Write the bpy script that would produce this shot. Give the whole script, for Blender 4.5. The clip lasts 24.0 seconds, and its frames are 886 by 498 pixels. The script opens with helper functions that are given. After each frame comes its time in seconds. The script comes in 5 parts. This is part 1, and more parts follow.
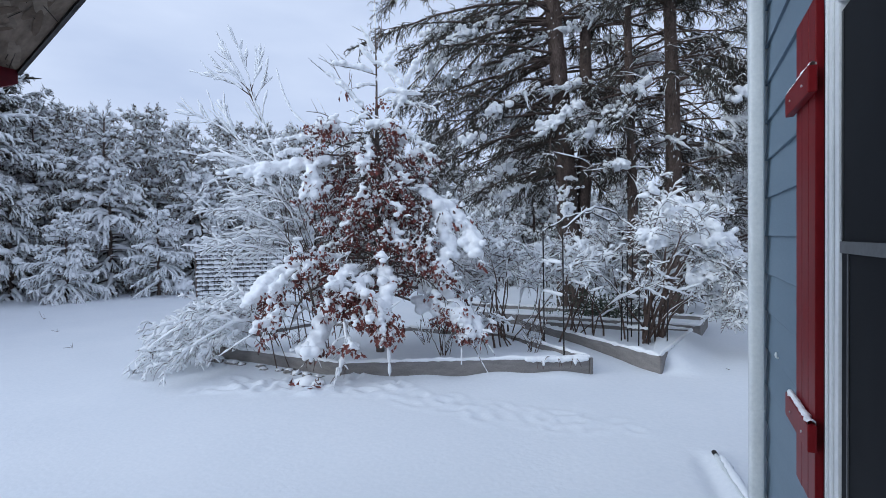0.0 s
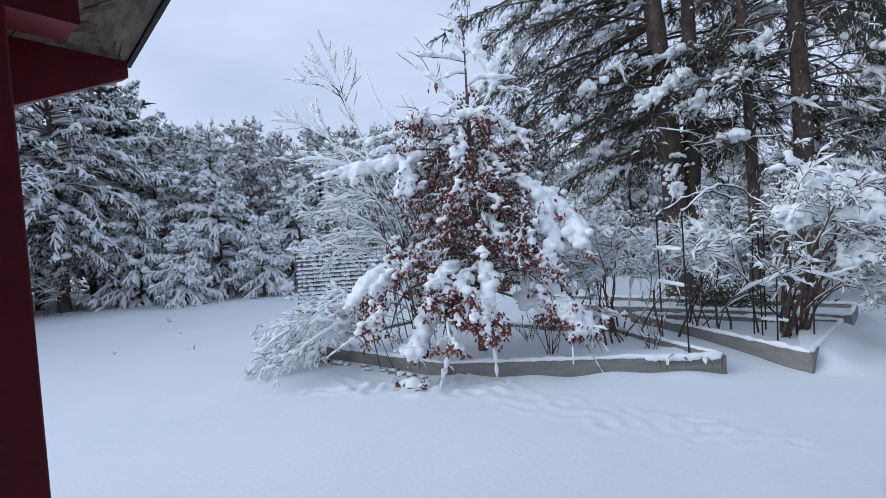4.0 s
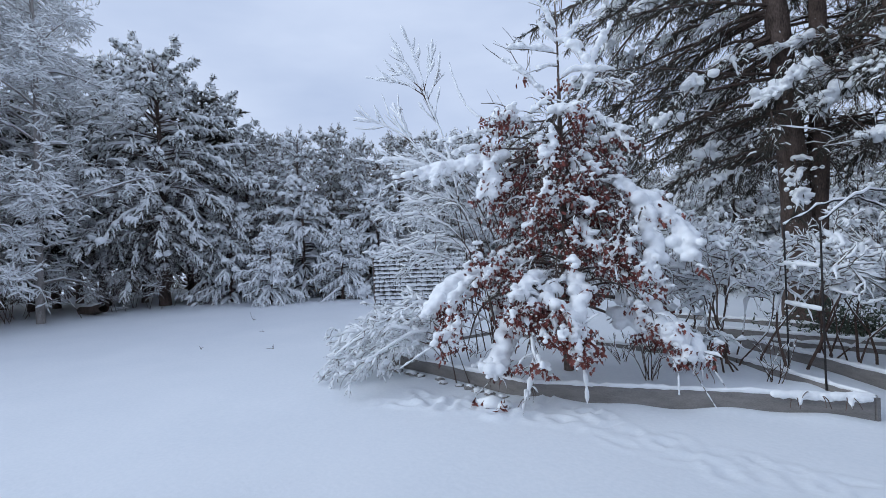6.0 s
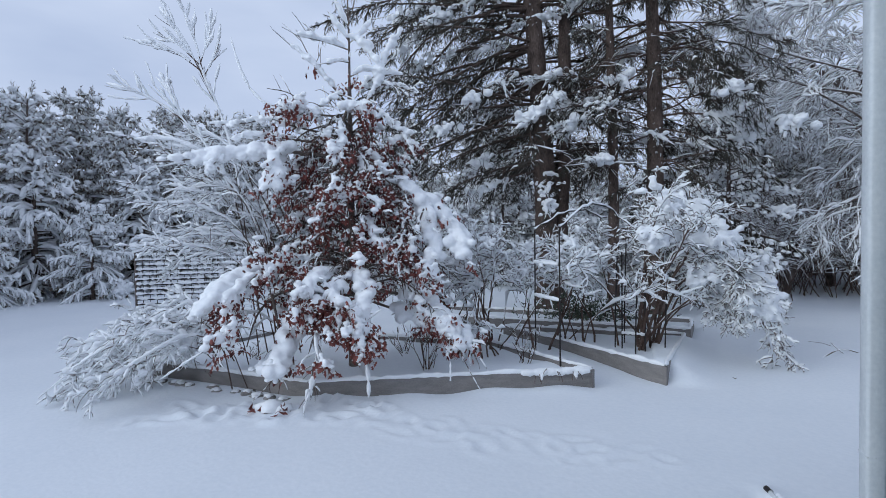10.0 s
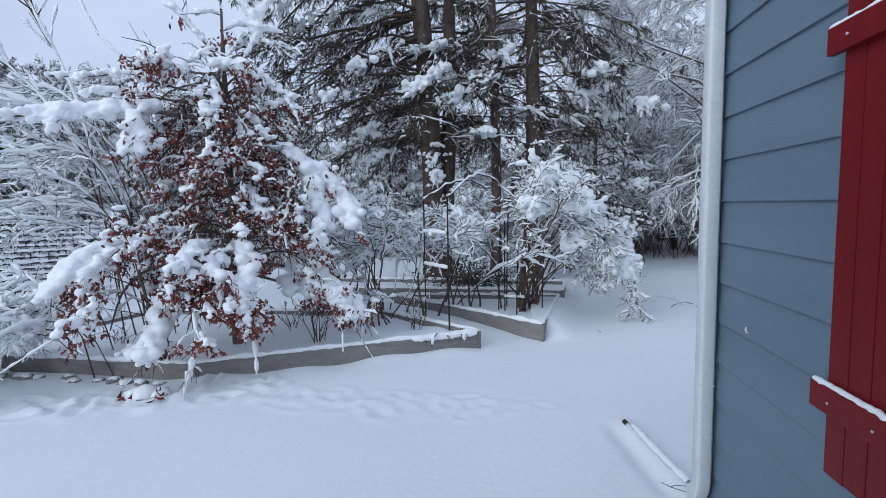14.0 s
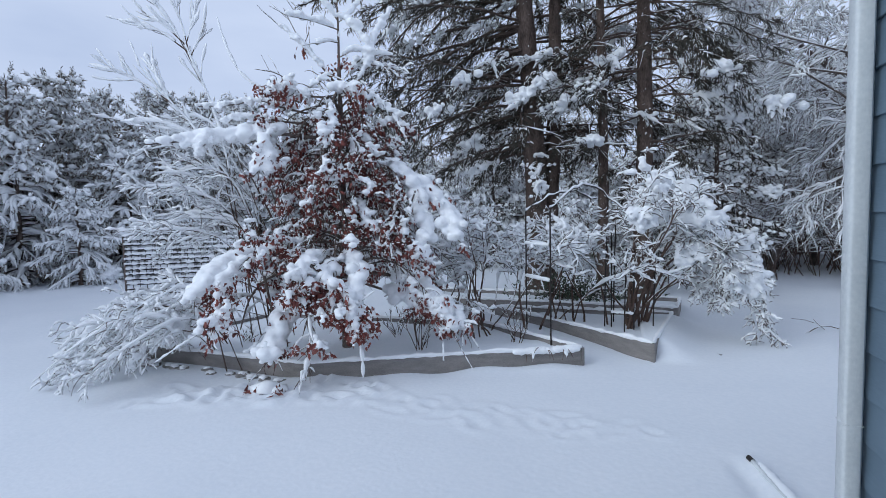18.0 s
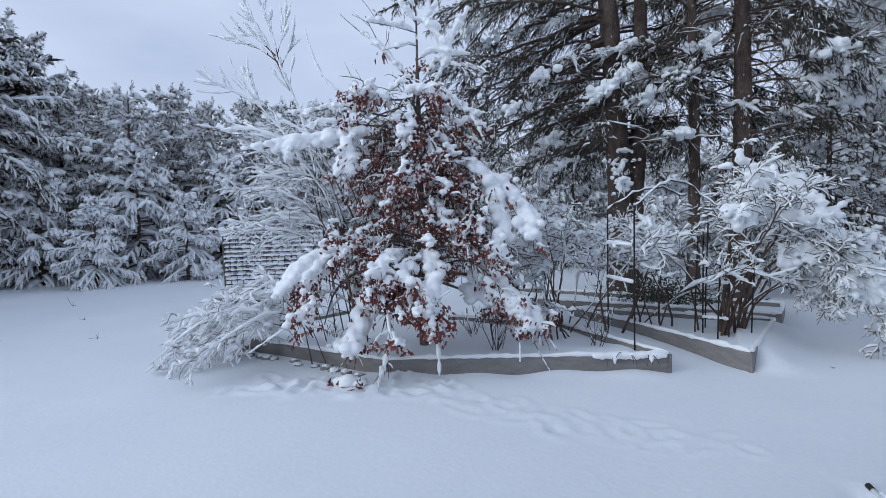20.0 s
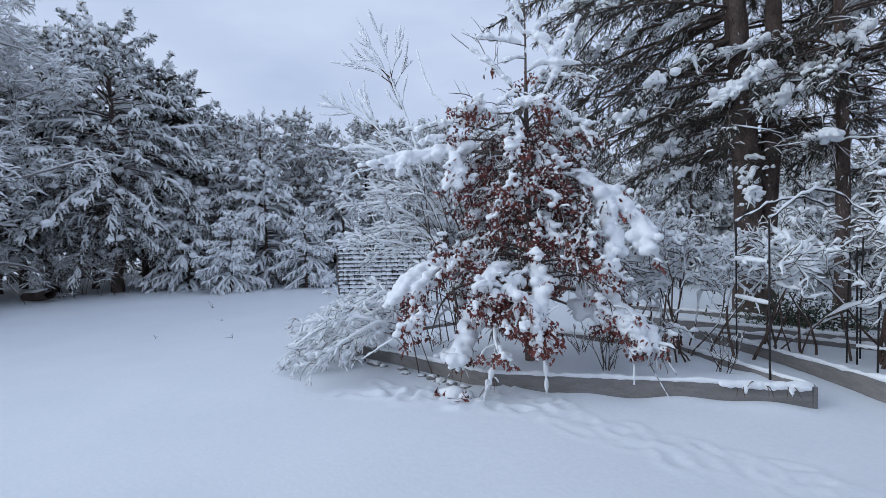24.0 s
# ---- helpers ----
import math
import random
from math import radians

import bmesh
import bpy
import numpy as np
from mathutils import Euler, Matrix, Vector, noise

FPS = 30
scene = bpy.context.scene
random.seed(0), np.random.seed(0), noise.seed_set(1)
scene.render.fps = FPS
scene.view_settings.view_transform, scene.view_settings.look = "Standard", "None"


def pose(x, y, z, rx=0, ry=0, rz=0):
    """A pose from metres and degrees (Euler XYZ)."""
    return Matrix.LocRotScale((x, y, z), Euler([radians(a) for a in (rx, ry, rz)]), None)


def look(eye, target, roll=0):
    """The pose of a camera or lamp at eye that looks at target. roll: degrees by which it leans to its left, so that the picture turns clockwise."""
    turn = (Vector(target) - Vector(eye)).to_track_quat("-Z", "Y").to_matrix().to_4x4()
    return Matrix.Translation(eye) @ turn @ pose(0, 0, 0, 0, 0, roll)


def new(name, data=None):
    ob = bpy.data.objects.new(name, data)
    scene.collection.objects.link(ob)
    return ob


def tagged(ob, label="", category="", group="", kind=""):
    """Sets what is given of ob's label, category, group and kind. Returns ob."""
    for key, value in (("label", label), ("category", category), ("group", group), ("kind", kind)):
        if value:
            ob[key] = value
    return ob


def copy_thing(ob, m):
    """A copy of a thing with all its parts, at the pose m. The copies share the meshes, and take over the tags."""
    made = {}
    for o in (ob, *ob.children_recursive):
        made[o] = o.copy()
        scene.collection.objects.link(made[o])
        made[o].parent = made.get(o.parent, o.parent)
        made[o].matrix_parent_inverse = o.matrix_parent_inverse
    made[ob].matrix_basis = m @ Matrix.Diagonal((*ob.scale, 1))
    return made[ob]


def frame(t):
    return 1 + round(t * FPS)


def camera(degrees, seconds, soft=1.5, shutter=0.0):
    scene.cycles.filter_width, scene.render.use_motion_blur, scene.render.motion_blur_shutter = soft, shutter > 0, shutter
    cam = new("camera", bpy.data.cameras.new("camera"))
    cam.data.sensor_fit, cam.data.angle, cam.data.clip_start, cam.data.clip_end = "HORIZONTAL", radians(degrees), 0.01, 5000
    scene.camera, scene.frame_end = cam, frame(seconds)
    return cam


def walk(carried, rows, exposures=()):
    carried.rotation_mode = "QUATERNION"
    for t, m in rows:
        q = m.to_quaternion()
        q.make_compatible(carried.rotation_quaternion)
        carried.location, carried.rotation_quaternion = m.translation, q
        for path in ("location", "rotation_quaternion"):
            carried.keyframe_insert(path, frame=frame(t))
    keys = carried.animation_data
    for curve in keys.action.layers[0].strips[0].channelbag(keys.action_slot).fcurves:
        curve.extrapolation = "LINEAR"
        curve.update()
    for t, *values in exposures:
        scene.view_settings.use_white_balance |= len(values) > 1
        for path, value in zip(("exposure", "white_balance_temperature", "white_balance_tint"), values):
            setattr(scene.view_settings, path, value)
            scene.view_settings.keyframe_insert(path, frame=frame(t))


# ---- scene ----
cam = camera(84.6, 24.0, soft=0.7)
PATH = [
    (0, (1.047, -0.365, 1.637), (0.164, 1.429, 1.593), -0.9),
    (0.5, (1.056, -0.365, 1.639), (0.134, 1.409, 1.589), -1.1),
    (1, (1.047, -0.368, 1.639), (0.071, 1.377, 1.58), -1.5),
    (1.5, (1.039, -0.364, 1.646), (0.019, 1.355, 1.572), -1.9),
    (2, (1.022, -0.376, 1.642), (-0.027, 1.325, 1.56), -2.5),
    (2.5, (1.005, -0.364, 1.637), (-0.07, 1.32, 1.553), -3.0),
    (4.5, (0.628, -0.145, 1.664), (-0.584, 1.444, 1.616), -3.8),
    (5, (0.569, -0.065, 1.651), (-0.693, 1.487, 1.616), -3.4),
    (5.5, (0.472, 0.044, 1.646), (-0.863, 1.533, 1.625), -2.9),
    (6, (0.388, 0.07, 1.635), (-1.02, 1.491, 1.624), -2.4),
    (6.5, (0.346, 0.074, 1.619), (-1.098, 1.458, 1.607), -2.1),
    (7, (0.352, 0.088, 1.622), (-1.066, 1.498, 1.594), -1.9),
    (7.5, (0.363, 0.101, 1.632), (-0.964, 1.597, 1.581), -1.8),
    (8, (0.389, 0.122, 1.637), (-0.802, 1.727, 1.561), -1.7),
    (8.5, (0.414, 0.147, 1.633), (-0.628, 1.852, 1.543), -1.6),
    (9, (0.442, 0.149, 1.634), (-0.466, 1.929, 1.542), -1.5),
    (9.5, (0.448, 0.156, 1.641), (-0.352, 1.988, 1.563), -1.2),
    (10, (0.452, 0.155, 1.647), (-0.268, 2.02, 1.593), -0.8),
    (10.5, (0.472, 0.157, 1.656), (-0.191, 2.043, 1.628), -0.7),
    (12.5, (0.529, 0.18, 1.632), (0.011, 2.107, 1.49), -1.3),
    (13, (0.517, 0.148, 1.607), (0.076, 2.091, 1.426), -1.3),
    (13.5, (0.463, 0.137, 1.619), (0.113, 2.096, 1.425), -1.2),
    (14, (0.424, 0.121, 1.627), (0.149, 2.094, 1.449), -1.0),
    (14.5, (0.392, 0.12, 1.625), (0.161, 2.102, 1.49), -0.8),
    (15, (0.381, 0.126, 1.649), (0.151, 2.111, 1.559), -0.8),
    (15.5, (0.401, 0.122, 1.686), (0.142, 2.104, 1.63), -0.8),
    (16, (0.417, 0.118, 1.693), (0.108, 2.093, 1.642), -0.9),
    (16.5, (0.42, 0.114, 1.66), (0.042, 2.077, 1.593), -1.0),
    (17, (0.434, 0.113, 1.646), (-0.034, 2.055, 1.552), -1.0),
    (17.5, (0.447, 0.115, 1.639), (-0.127, 2.027, 1.523), -1.1),
    (18, (0.446, 0.117, 1.635), (-0.237, 1.993, 1.51), -1.2),
    (18.5, (0.449, 0.13, 1.632), (-0.332, 1.967, 1.505), -1.3),
    (19, (0.45, 0.137, 1.625), (-0.413, 1.936, 1.498), -1.4),
    (19.5, (0.449, 0.132, 1.636), (-0.473, 1.902, 1.51), -1.5),
    (21.5, (0.435, 0.139, 1.645), (-0.665, 1.806, 1.545), -1.3),
    (22, (0.427, 0.13, 1.651), (-0.721, 1.765, 1.557), -1.1),
    (22.5, (0.411, 0.119, 1.653), (-0.785, 1.719, 1.565), -1.0),
    (23, (0.402, 0.112, 1.648), (-0.842, 1.676, 1.569), -1.0),
    (23.5, (0.393, 0.098, 1.652), (-0.888, 1.632, 1.582), -1.2),
    (24, (0.391, 0.099, 1.652), (-0.916, 1.611, 1.591), -1.4),
]
walk(cam, [(t, look(eye, target, roll)) for t, eye, target, roll in PATH], [(0, 0.12), (5, 0.08), (9, -0.08), (10.5, -0.01), (13, 0.06), (15, 0.1), (17, 0.1), (19, -0.01), (24, 0.0)])

# ---- world and light: an even, bluish overcast ----
world = bpy.data.worlds.new("overcast_world")
world.use_nodes = True
scene.world = world
# light goes back and forth many times between snow and snow
scene.cycles.diffuse_bounces = 10
wn, wl = world.node_tree.nodes, world.node_tree.links
wn.clear()
sky = wn.new("ShaderNodeTexSky")
sky.sky_type, sky.sun_disc = "NISHITA", False
sky.sun_elevation, sky.sun_rotation = radians(24), radians(-139)
sky.air_density, sky.dust_density, sky.ozone_density = 1.0, 2.0, 2.0
wco = wn.new("ShaderNodeTexCoord")
wmap = wn.new("ShaderNodeMapping")
wmap.inputs["Scale"].default_value = (1.0, 1.0, 3.2)
wl.new(wco.outputs["Generated"], wmap.inputs["Vector"])
wnoise = wn.new("ShaderNodeTexNoise")
wnoise.inputs["Scale"].default_value, wnoise.inputs["Detail"].default_value = 2.2, 5
wl.new(wmap.outputs[0], wnoise.inputs["Vector"])
wramp = wn.new("ShaderNodeValToRGB")
wramp.color_ramp.elements[0].position, wramp.color_ramp.elements[0].color = 0.32, (5.42, 6.55, 9.0, 1)
wramp.color_ramp.elements[1].position, wramp.color_ramp.elements[1].color = 0.68, (7.08, 8.2, 10.5, 1)
wl.new(wnoise.outputs["Fac"], wramp.inputs[0])
wmix = wn.new("ShaderNodeMix")
wmix.data_type, wmix.inputs[0].default_value = "RGBA", 0.92
wl.new(sky.outputs[0], wmix.inputs["A"])
wl.new(wramp.outputs[0], wmix.inputs["B"])
wbg = wn.new("ShaderNodeBackground")
wbg.inputs["Strength"].default_value = 0.093
wl.new(wmix.outputs["Result"], wbg.inputs["Color"])
wout = wn.new("ShaderNodeOutputWorld")
wl.new(wbg.outputs[0], wout.inputs[0])

sun = new("sun", bpy.data.lights.new("sun", "SUN"))
sun.data.energy, sun.data.angle, sun.data.color = 1.45, radians(45), (0.84, 0.935, 1.0)
sun.matrix_world = look((0, 0, 30), (15, 17, 20))


# ---- materials ----
def shader(name, colour, rough=0.6, metal=0.0, spec=0.5):
    m = bpy.data.materials.new(name)
    m.use_nodes = True
    b = m.node_tree.nodes["Principled BSDF"]
    b.inputs["Base Color"].default_value = (*colour, 1)
    b.inputs["Roughness"].default_value = rough
    b.inputs["Metallic"].default_value = metal
    b.inputs["Specular IOR Level"].default_value = spec
    return m, m.node_tree, b


def mottled(name, dark, light, scale=8.0, fine=60.0, rough=0.7, bump=0.3, dist=0.01, metal=0.0, spec=0.4, stretch=(1, 1, 1), island=0.0, space="Object"):
    """A surface that varies between two colours at two scales, with relief."""
    m, t, b = shader(name, dark, rough, metal, spec)
    n, l = t.nodes, t.links
    co, mp = n.new("ShaderNodeTexCoord"), n.new("ShaderNodeMapping")
    mp.inputs["Scale"].default_value = stretch
    l.new(co.outputs[space], mp.inputs["Vector"])
    a, f = n.new("ShaderNodeTexNoise"), n.new("ShaderNodeTexNoise")
    a.inputs["Scale"].default_value, a.inputs["Detail"].default_value = scale, 4
    f.inputs["Scale"].default_value, f.inputs["Detail"].default_value = fine, 3
    l.new(mp.outputs[0], a.inputs["Vector"]), l.new(mp.outputs[0], f.inputs["Vector"])
    add = n.new("ShaderNodeMath")
    add.operation = "ADD"
    half = n.new("ShaderNodeMath")
    half.operation, half.inputs[1].default_value = "MULTIPLY", 0.5
    l.new(a.outputs["Fac"], add.inputs[0]), l.new(f.outputs["Fac"], add.inputs[1]), l.new(add.outputs[0], half.inputs[0])
    value = half.outputs[0]
    if island:
        geo, sc, ad = n.new("ShaderNodeNewGeometry"), n.new("ShaderNodeMath"), n.new("ShaderNodeMath")
        sc.operation, sc.inputs[1].default_value = "MULTIPLY_ADD", island
        sc.inputs[2].default_value = -island / 2
        l.new(geo.outputs["Random Per Island"], sc.inputs[0])
        ad.operation = "ADD"
        l.new(value, ad.inputs[0]), l.new(sc.outputs[0], ad.inputs[1])
        value = ad.outputs[0]
    r = n.new("ShaderNodeValToRGB")
    r.color_ramp.elements[0].position, r.color_ramp.elements[0].color = 0.33, (*dark, 1)
    r.color_ramp.elements[1].position, r.color_ramp.elements[1].color = 0.67, (*light, 1)
    l.new(value, r.inputs[0]), l.new(r.outputs[0], b.inputs["Base Color"])
    if bump:
        k = n.new("ShaderNodeBump")
        k.inputs["Strength"].default_value, k.inputs["Distance"].default_value = bump, dist
        l.new(half.outputs[0], k.inputs["Height"]), l.new(k.outputs[0], b.inputs["Normal"])
    return m


SNOW = mottled("fresh_snow", (0.86, 0.88, 0.90), (0.93, 0.94, 0.95), 3.0, 45.0, 0.75, 0.25, 0.012, spec=0.25)
SNOW_GROUND = mottled("ground_snow", (0.75, 0.785, 0.825), (0.82, 0.845, 0.875), 0.9, 26.0, 0.8, 0.22, 0.02, spec=0.2)
BARK = mottled("conifer_bark", (0.045, 0.033, 0.028), (0.175, 0.13, 0.11), 9, 55, 0.9, 0.9, 0.02, spec=0.12, stretch=(1, 1, 0.35))
BARK_PALE = mottled("pale_grey_bark", (0.16, 0.14, 0.13), (0.42, 0.39, 0.37), 10, 60, 0.85, 0.5, 0.01, spec=0.15, stretch=(1, 1, 0.4))
BARK_GREY = mottled("grey_bark", (0.07, 0.054, 0.048), (0.22, 0.18, 0.16), 12, 70, 0.9, 0.7, 0.01, spec=0.15, stretch=(1, 1, 0.4))
TWIG = mottled("brown_twig_bark", (0.055, 0.037, 0.03), (0.15, 0.104, 0.085), 14, 80, 0.85, 0.3, 0.004, spec=0.15, island=0.3)
NEEDLE = mottled("dark_needles", (0.066, 0.052, 0.041), (0.19, 0.143, 0.111), 1.2, 30, 0.75, 0, spec=0.12, island=0.4)
NEEDLE_DARK = mottled("spruce_needles", (0.036, 0.034, 0.029), (0.105, 0.094, 0.077), 1.2, 30, 0.75, 0, spec=0.12, island=0.4)
NEEDLE_PINE = mottled("pine_needles", (0.072, 0.057, 0.044), (0.2, 0.155, 0.12), 1.2, 30, 0.75, 0, spec=0.12, island=0.4)
LEAF = mottled("withered_oak_leaf", (0.082, 0.021, 0.018), (0.25, 0.07, 0.054), 5, 60, 0.6, 0.2, 0.004, island=0.5)
BOARD = mottled("grey_bed_board", (0.165, 0.152, 0.146), (0.29, 0.268, 0.255), 5, 60, 0.75, 0.35, 0.004, stretch=(1, 1, 4))
SIDING = mottled("blue_grey_siding", (0.115, 0.17, 0.222), (0.143, 0.203, 0.256), 2.5, 90, 0.6, 0.12, 0.003, stretch=(1, 0.25, 2))
WHITE = mottled("white_trim_paint", (0.66, 0.69, 0.7), (0.78, 0.8, 0.8), 4, 70, 0.45, 0.1, 0.002)
SPOUT = mottled("pale_spout_metal", (0.56, 0.6, 0.62), (0.7, 0.73, 0.74), 5, 50, 0.4, 0.08, 0.002)
RED = mottled("red_shutter_paint", (0.135, 0.004, 0.007), (0.19, 0.008, 0.011), 6, 90, 0.45, 0.15, 0.002, spec=0.15, stretch=(1, 1, 0.3))
RED_DARK = mottled("porch_red_paint", (0.15, 0.005, 0.012), (0.21, 0.01, 0.018), 5, 70, 0.5, 0.2, 0.003)
OSB = mottled("flake_board", (0.12, 0.088, 0.065), (0.29, 0.225, 0.175), 16, 34, 0.8, 0.5, 0.004, stretch=(1, 2.2, 1))
PALE_FLAKE = mottled("pale_wood_flake", (0.17, 0.13, 0.1), (0.33, 0.265, 0.21), 22, 70, 0.8, 0.3, 0.002)
MID_FLAKE = mottled("brown_wood_flake", (0.09, 0.062, 0.044), (0.2, 0.145, 0.105), 14, 70, 0.8, 0.3, 0.002)
# near-black colour for the shade inside the flake board's cracks
CRACK_LINE = mottled("dark_crack_line", (0.02, 0.014, 0.01), (0.06, 0.042, 0.03), 9, 50, 0.8, 0.2, 0.002)
ROD = mottled("dark_rusty_rod", (0.015, 0.014, 0.015), (0.05, 0.04, 0.036), 10, 70, 0.6, 0.2, 0.002, metal=0.3)
STONE = mottled("edging_stone", (0.16, 0.15, 0.145), (0.34, 0.32, 0.3), 9, 50, 0.85, 0.5, 0.008, island=0.3)
ROOFING = mottled("dark_roof_edge", (0.03, 0.028, 0.03), (0.07, 0.065, 0.065), 8, 60, 0.7, 0.2, 0.003)
ROOM = mottled("dim_interior_paint", (0.18, 0.17, 0.16), (0.24, 0.23, 0.22), 2, 30, 0.8, 0.05, 0.002)
SASH = mottled("dark_sash", (0.075, 0.08, 0.085), (0.12, 0.125, 0.13), 5, 60, 0.5, 0.1, 0.002)
LICHEN = mottled("evergreen_leaf", (0.025, 0.036, 0.024), (0.075, 0.095, 0.06), 3, 40, 0.5, 0, island=0.4)

SCREEN = mottled("dark_insect_screen", (0.01, 0.011, 0.013), (0.018, 0.02, 0.023), 3, 400, 0.8, 0.2, 0.001, spec=0.1)
GLASS, gt, gb = shader("window_glass", (0.75, 0.78, 0.8), 0.03)
gb.inputs["Transmission Weight"].default_value, gb.inputs["IOR"].default_value = 1.0, 1.45


# ---- mesh helpers ----
def mesh_of(name, V, F, material, smooth=True):
    """A mesh from vertex rows and one or more arrays of faces."""
    me = bpy.data.meshes.new(name)
    V = np.ascontiguousarray(V, dtype=np.float32)
    F = [np.asarray(f, dtype=np.int32) for f in (F if isinstance(F, list) else [F]) if len(f)]
    total = np.concatenate([np.full(len(f), f.shape[1], dtype=np.int32) for f in F])
    flat = np.concatenate([f.ravel() for f in F])
    me.vertices.add(len(V)), me.loops.add(len(flat)), me.polygons.add(len(total))
    me.vertices.foreach_set("co", V.ravel())
    me.loops.foreach_set("vertex_index", flat)
    me.polygons.foreach_set("loop_start", np.concatenate([[0], np.cumsum(total)[:-1]]).astype(np.int32))
    me.polygons.foreach_set("loop_total", total)
    me.polygons.foreach_set("use_smooth", np.full(len(total), smooth))
    me.materials.append(material)
    me.update(calc_edges=True)
    return me


def joined(chunks):
    """Several (vertices, faces) with faces of one size, as one."""
    V, F, at = [], {}, 0
    for v, f in chunks:
        v, f = np.asarray(v, float).reshape(-1, 3), np.asarray(f, int)
        if len(f):
            V.append(v), F.setdefault(f.shape[1], []).append(f + at)
            at += len(v)
    return np.concatenate(V), [np.concatenate(f) for f in F.values()]


def part(name, data, material, parent, label="", smooth=True, kind=""):
    """One mesh under a thing or a part. data: a mesh, a bmesh, or (vertices, faces)."""
    if isinstance(data, bmesh.types.BMesh):
        me = bpy.data.meshes.new(name)
        data.to_mesh(me), data.free()
        me.materials.append(material)
        if smooth:
            me.polygons.foreach_set("use_smooth", [False] * len(me.polygons))
    elif isinstance(data, bpy.types.Mesh):
        me = data
    else:
        me = mesh_of(name, data[0], data[1], material, smooth)
    ob = new(name, me)
    if parent:
        ob.parent = parent
    return tagged(ob, label, kind=kind)


def thing(name, label, category, x=0, y=0, z=0, rz=0, group="", kind=""):
    ob = new(name)
    ob.matrix_basis = pose(x, y, z, 0, 0, rz)
    ob.empty_display_size = 0.1
    return tagged(ob, label, category, group, kind)


def box(x0, x1, y0, y1, z0, z1, bevel=0.0):
    bm = bmesh.new()
    bmesh.ops.create_cube(bm, size=1)
    for v in bm.verts:
        v.co = ((x0 + x1) / 2 + v.co.x * (x1 - x0), (y0 + y1) / 2 + v.co.y * (y1 - y0), (z0 + z1) / 2 + v.co.z * (z1 - z0))
    if bevel:
        bmesh.ops.bevel(bm, geom=list(bm.edges), offset=bevel, segments=2, affect="EDGES", profile=0.6)
    return bm


def plank(a, b, z0, z1, thick, bevel=0.004):
    """An upright board from a to b on plan."""
    a, b = Vector((*a, 0)), Vector((*b, 0))
    d = b - a
    bm = box(0, d.length, -thick / 2, thick / 2, z0, z1, bevel)
    bm.transform(Matrix.Translation(a) @ Matrix.Rotation(math.atan2(d.y, d.x), 4, "Z"))
    return bm


def unit(v):
    return v / np.maximum(np.linalg.norm(v, axis=-1, keepdims=True), 1e-9)


def tubes(P, R, sides=4):
    """Round bars along many polylines at once: P (n, k, 3), R (n, k)."""
    P, R = np.asarray(P, float), np.asarray(R, float)
    n, k, _ = P.shape
    T = unit(np.gradient(P, axis=1))
    mean = unit(P[:, -1] - P[:, 0])
    ref = np.where(np.abs(mean[:, 2:]) > 0.85, [[1.0, 0, 0]], [[0, 0, 1.0]])[:, None]
    A = unit(np.cross(T, np.broadcast_to(ref, T.shape)))
    B = np.cross(A, T)
    w = np.arange(sides) * 2 * np.pi / sides + 0.4
    ring = P[:, :, None] + R[:, :, None, None] * (np.cos(w)[:, None] * A[:, :, None] + np.sin(w)[:, None] * B[:, :, None])
    i, j, s = np.meshgrid(np.arange(n), np.arange(k - 1), np.arange(sides), indexing="ij")
    a, b = (i * k + j) * sides + s, (i * k + j) * sides + (s + 1) % sides
    F = np.stack([a, b, b + sides, a + sides], -1).reshape(-1, 4)
    return ring.reshape(-1, 3), F


def grow(rng, P0, D0, L, k=5, droop=0.0, wiggle=0.1):
    """Polylines that set out from P0 along D0, bend down by droop and wander."""
    P0, D = np.asarray(P0, float), unit(np.asarray(D0, float))
    L = np.broadcast_to(L, len(P0))[:, None]
    droop = np.broadcast_to(droop, len(P0))
    out = [P0]
    for _ in range(k - 1):
        D = D + rng.normal(0, wiggle, D.shape)
        D[:, 2] -= droop / (k - 1)
        D = unit(D)
        out.append(out[-1] + D * L / (k - 1))
    return np.stack(out, 1)


def along(P, i, t):
    """Places and directions at the fractions t of the polylines i."""
    k = P.shape[1]
    f = np.clip(t * (k - 1), 0, k - 1.001)
    j, u = f.astype(int), (f % 1)[:, None]
    a, b = P[i, j], P[i, j + 1]
    return a + (b - a) * u, unit(b - a)


def taper(n, k, r0, r1):
    return np.broadcast_to(r0, n)[:, None] + (np.broadcast_to(r1, n) - np.broadcast_to(r0, n))[:, None] * np.linspace(0, 1, k)[None]


def snow_on(rng, P, R, depth, lumps=0.35, sides=4, keep=1.0, ends=0.3, lift=0.62, cling=0.25):
    """The snow that lies along polylines: a lumpy bar on their upper side, thin where they stand steep."""
    pick = rng.random(len(P)) < keep
    P, R = P[pick], R[pick]
    T = unit(np.gradient(P, axis=1))
    flat = np.clip(1.25 - np.abs(T[..., 2]), cling, 1.0)
    S = depth * flat * (1 + lumps * rng.normal(0, 1, R.shape)).clip(0.3, 2.2)
    S[:, 0] *= 0.6
    S[:, -1] *= ends
    Q = P.copy()
    Q[..., 2] += R * 0.5 + S * lift
    return tubes(Q, S, sides)


BALL_V, BALL_F = None, None


def ball_mesh(sub=1):
    bm = bmesh.new()
    bmesh.ops.create_icosphere(bm, subdivisions=sub, radius=1)
    bm.verts.ensure_lookup_table()
    v = np.array([x.co[:] for x in bm.verts])
    f = np.array([[x.index for x in p.verts] for p in bm.faces])
    bm.free()
    return v, f


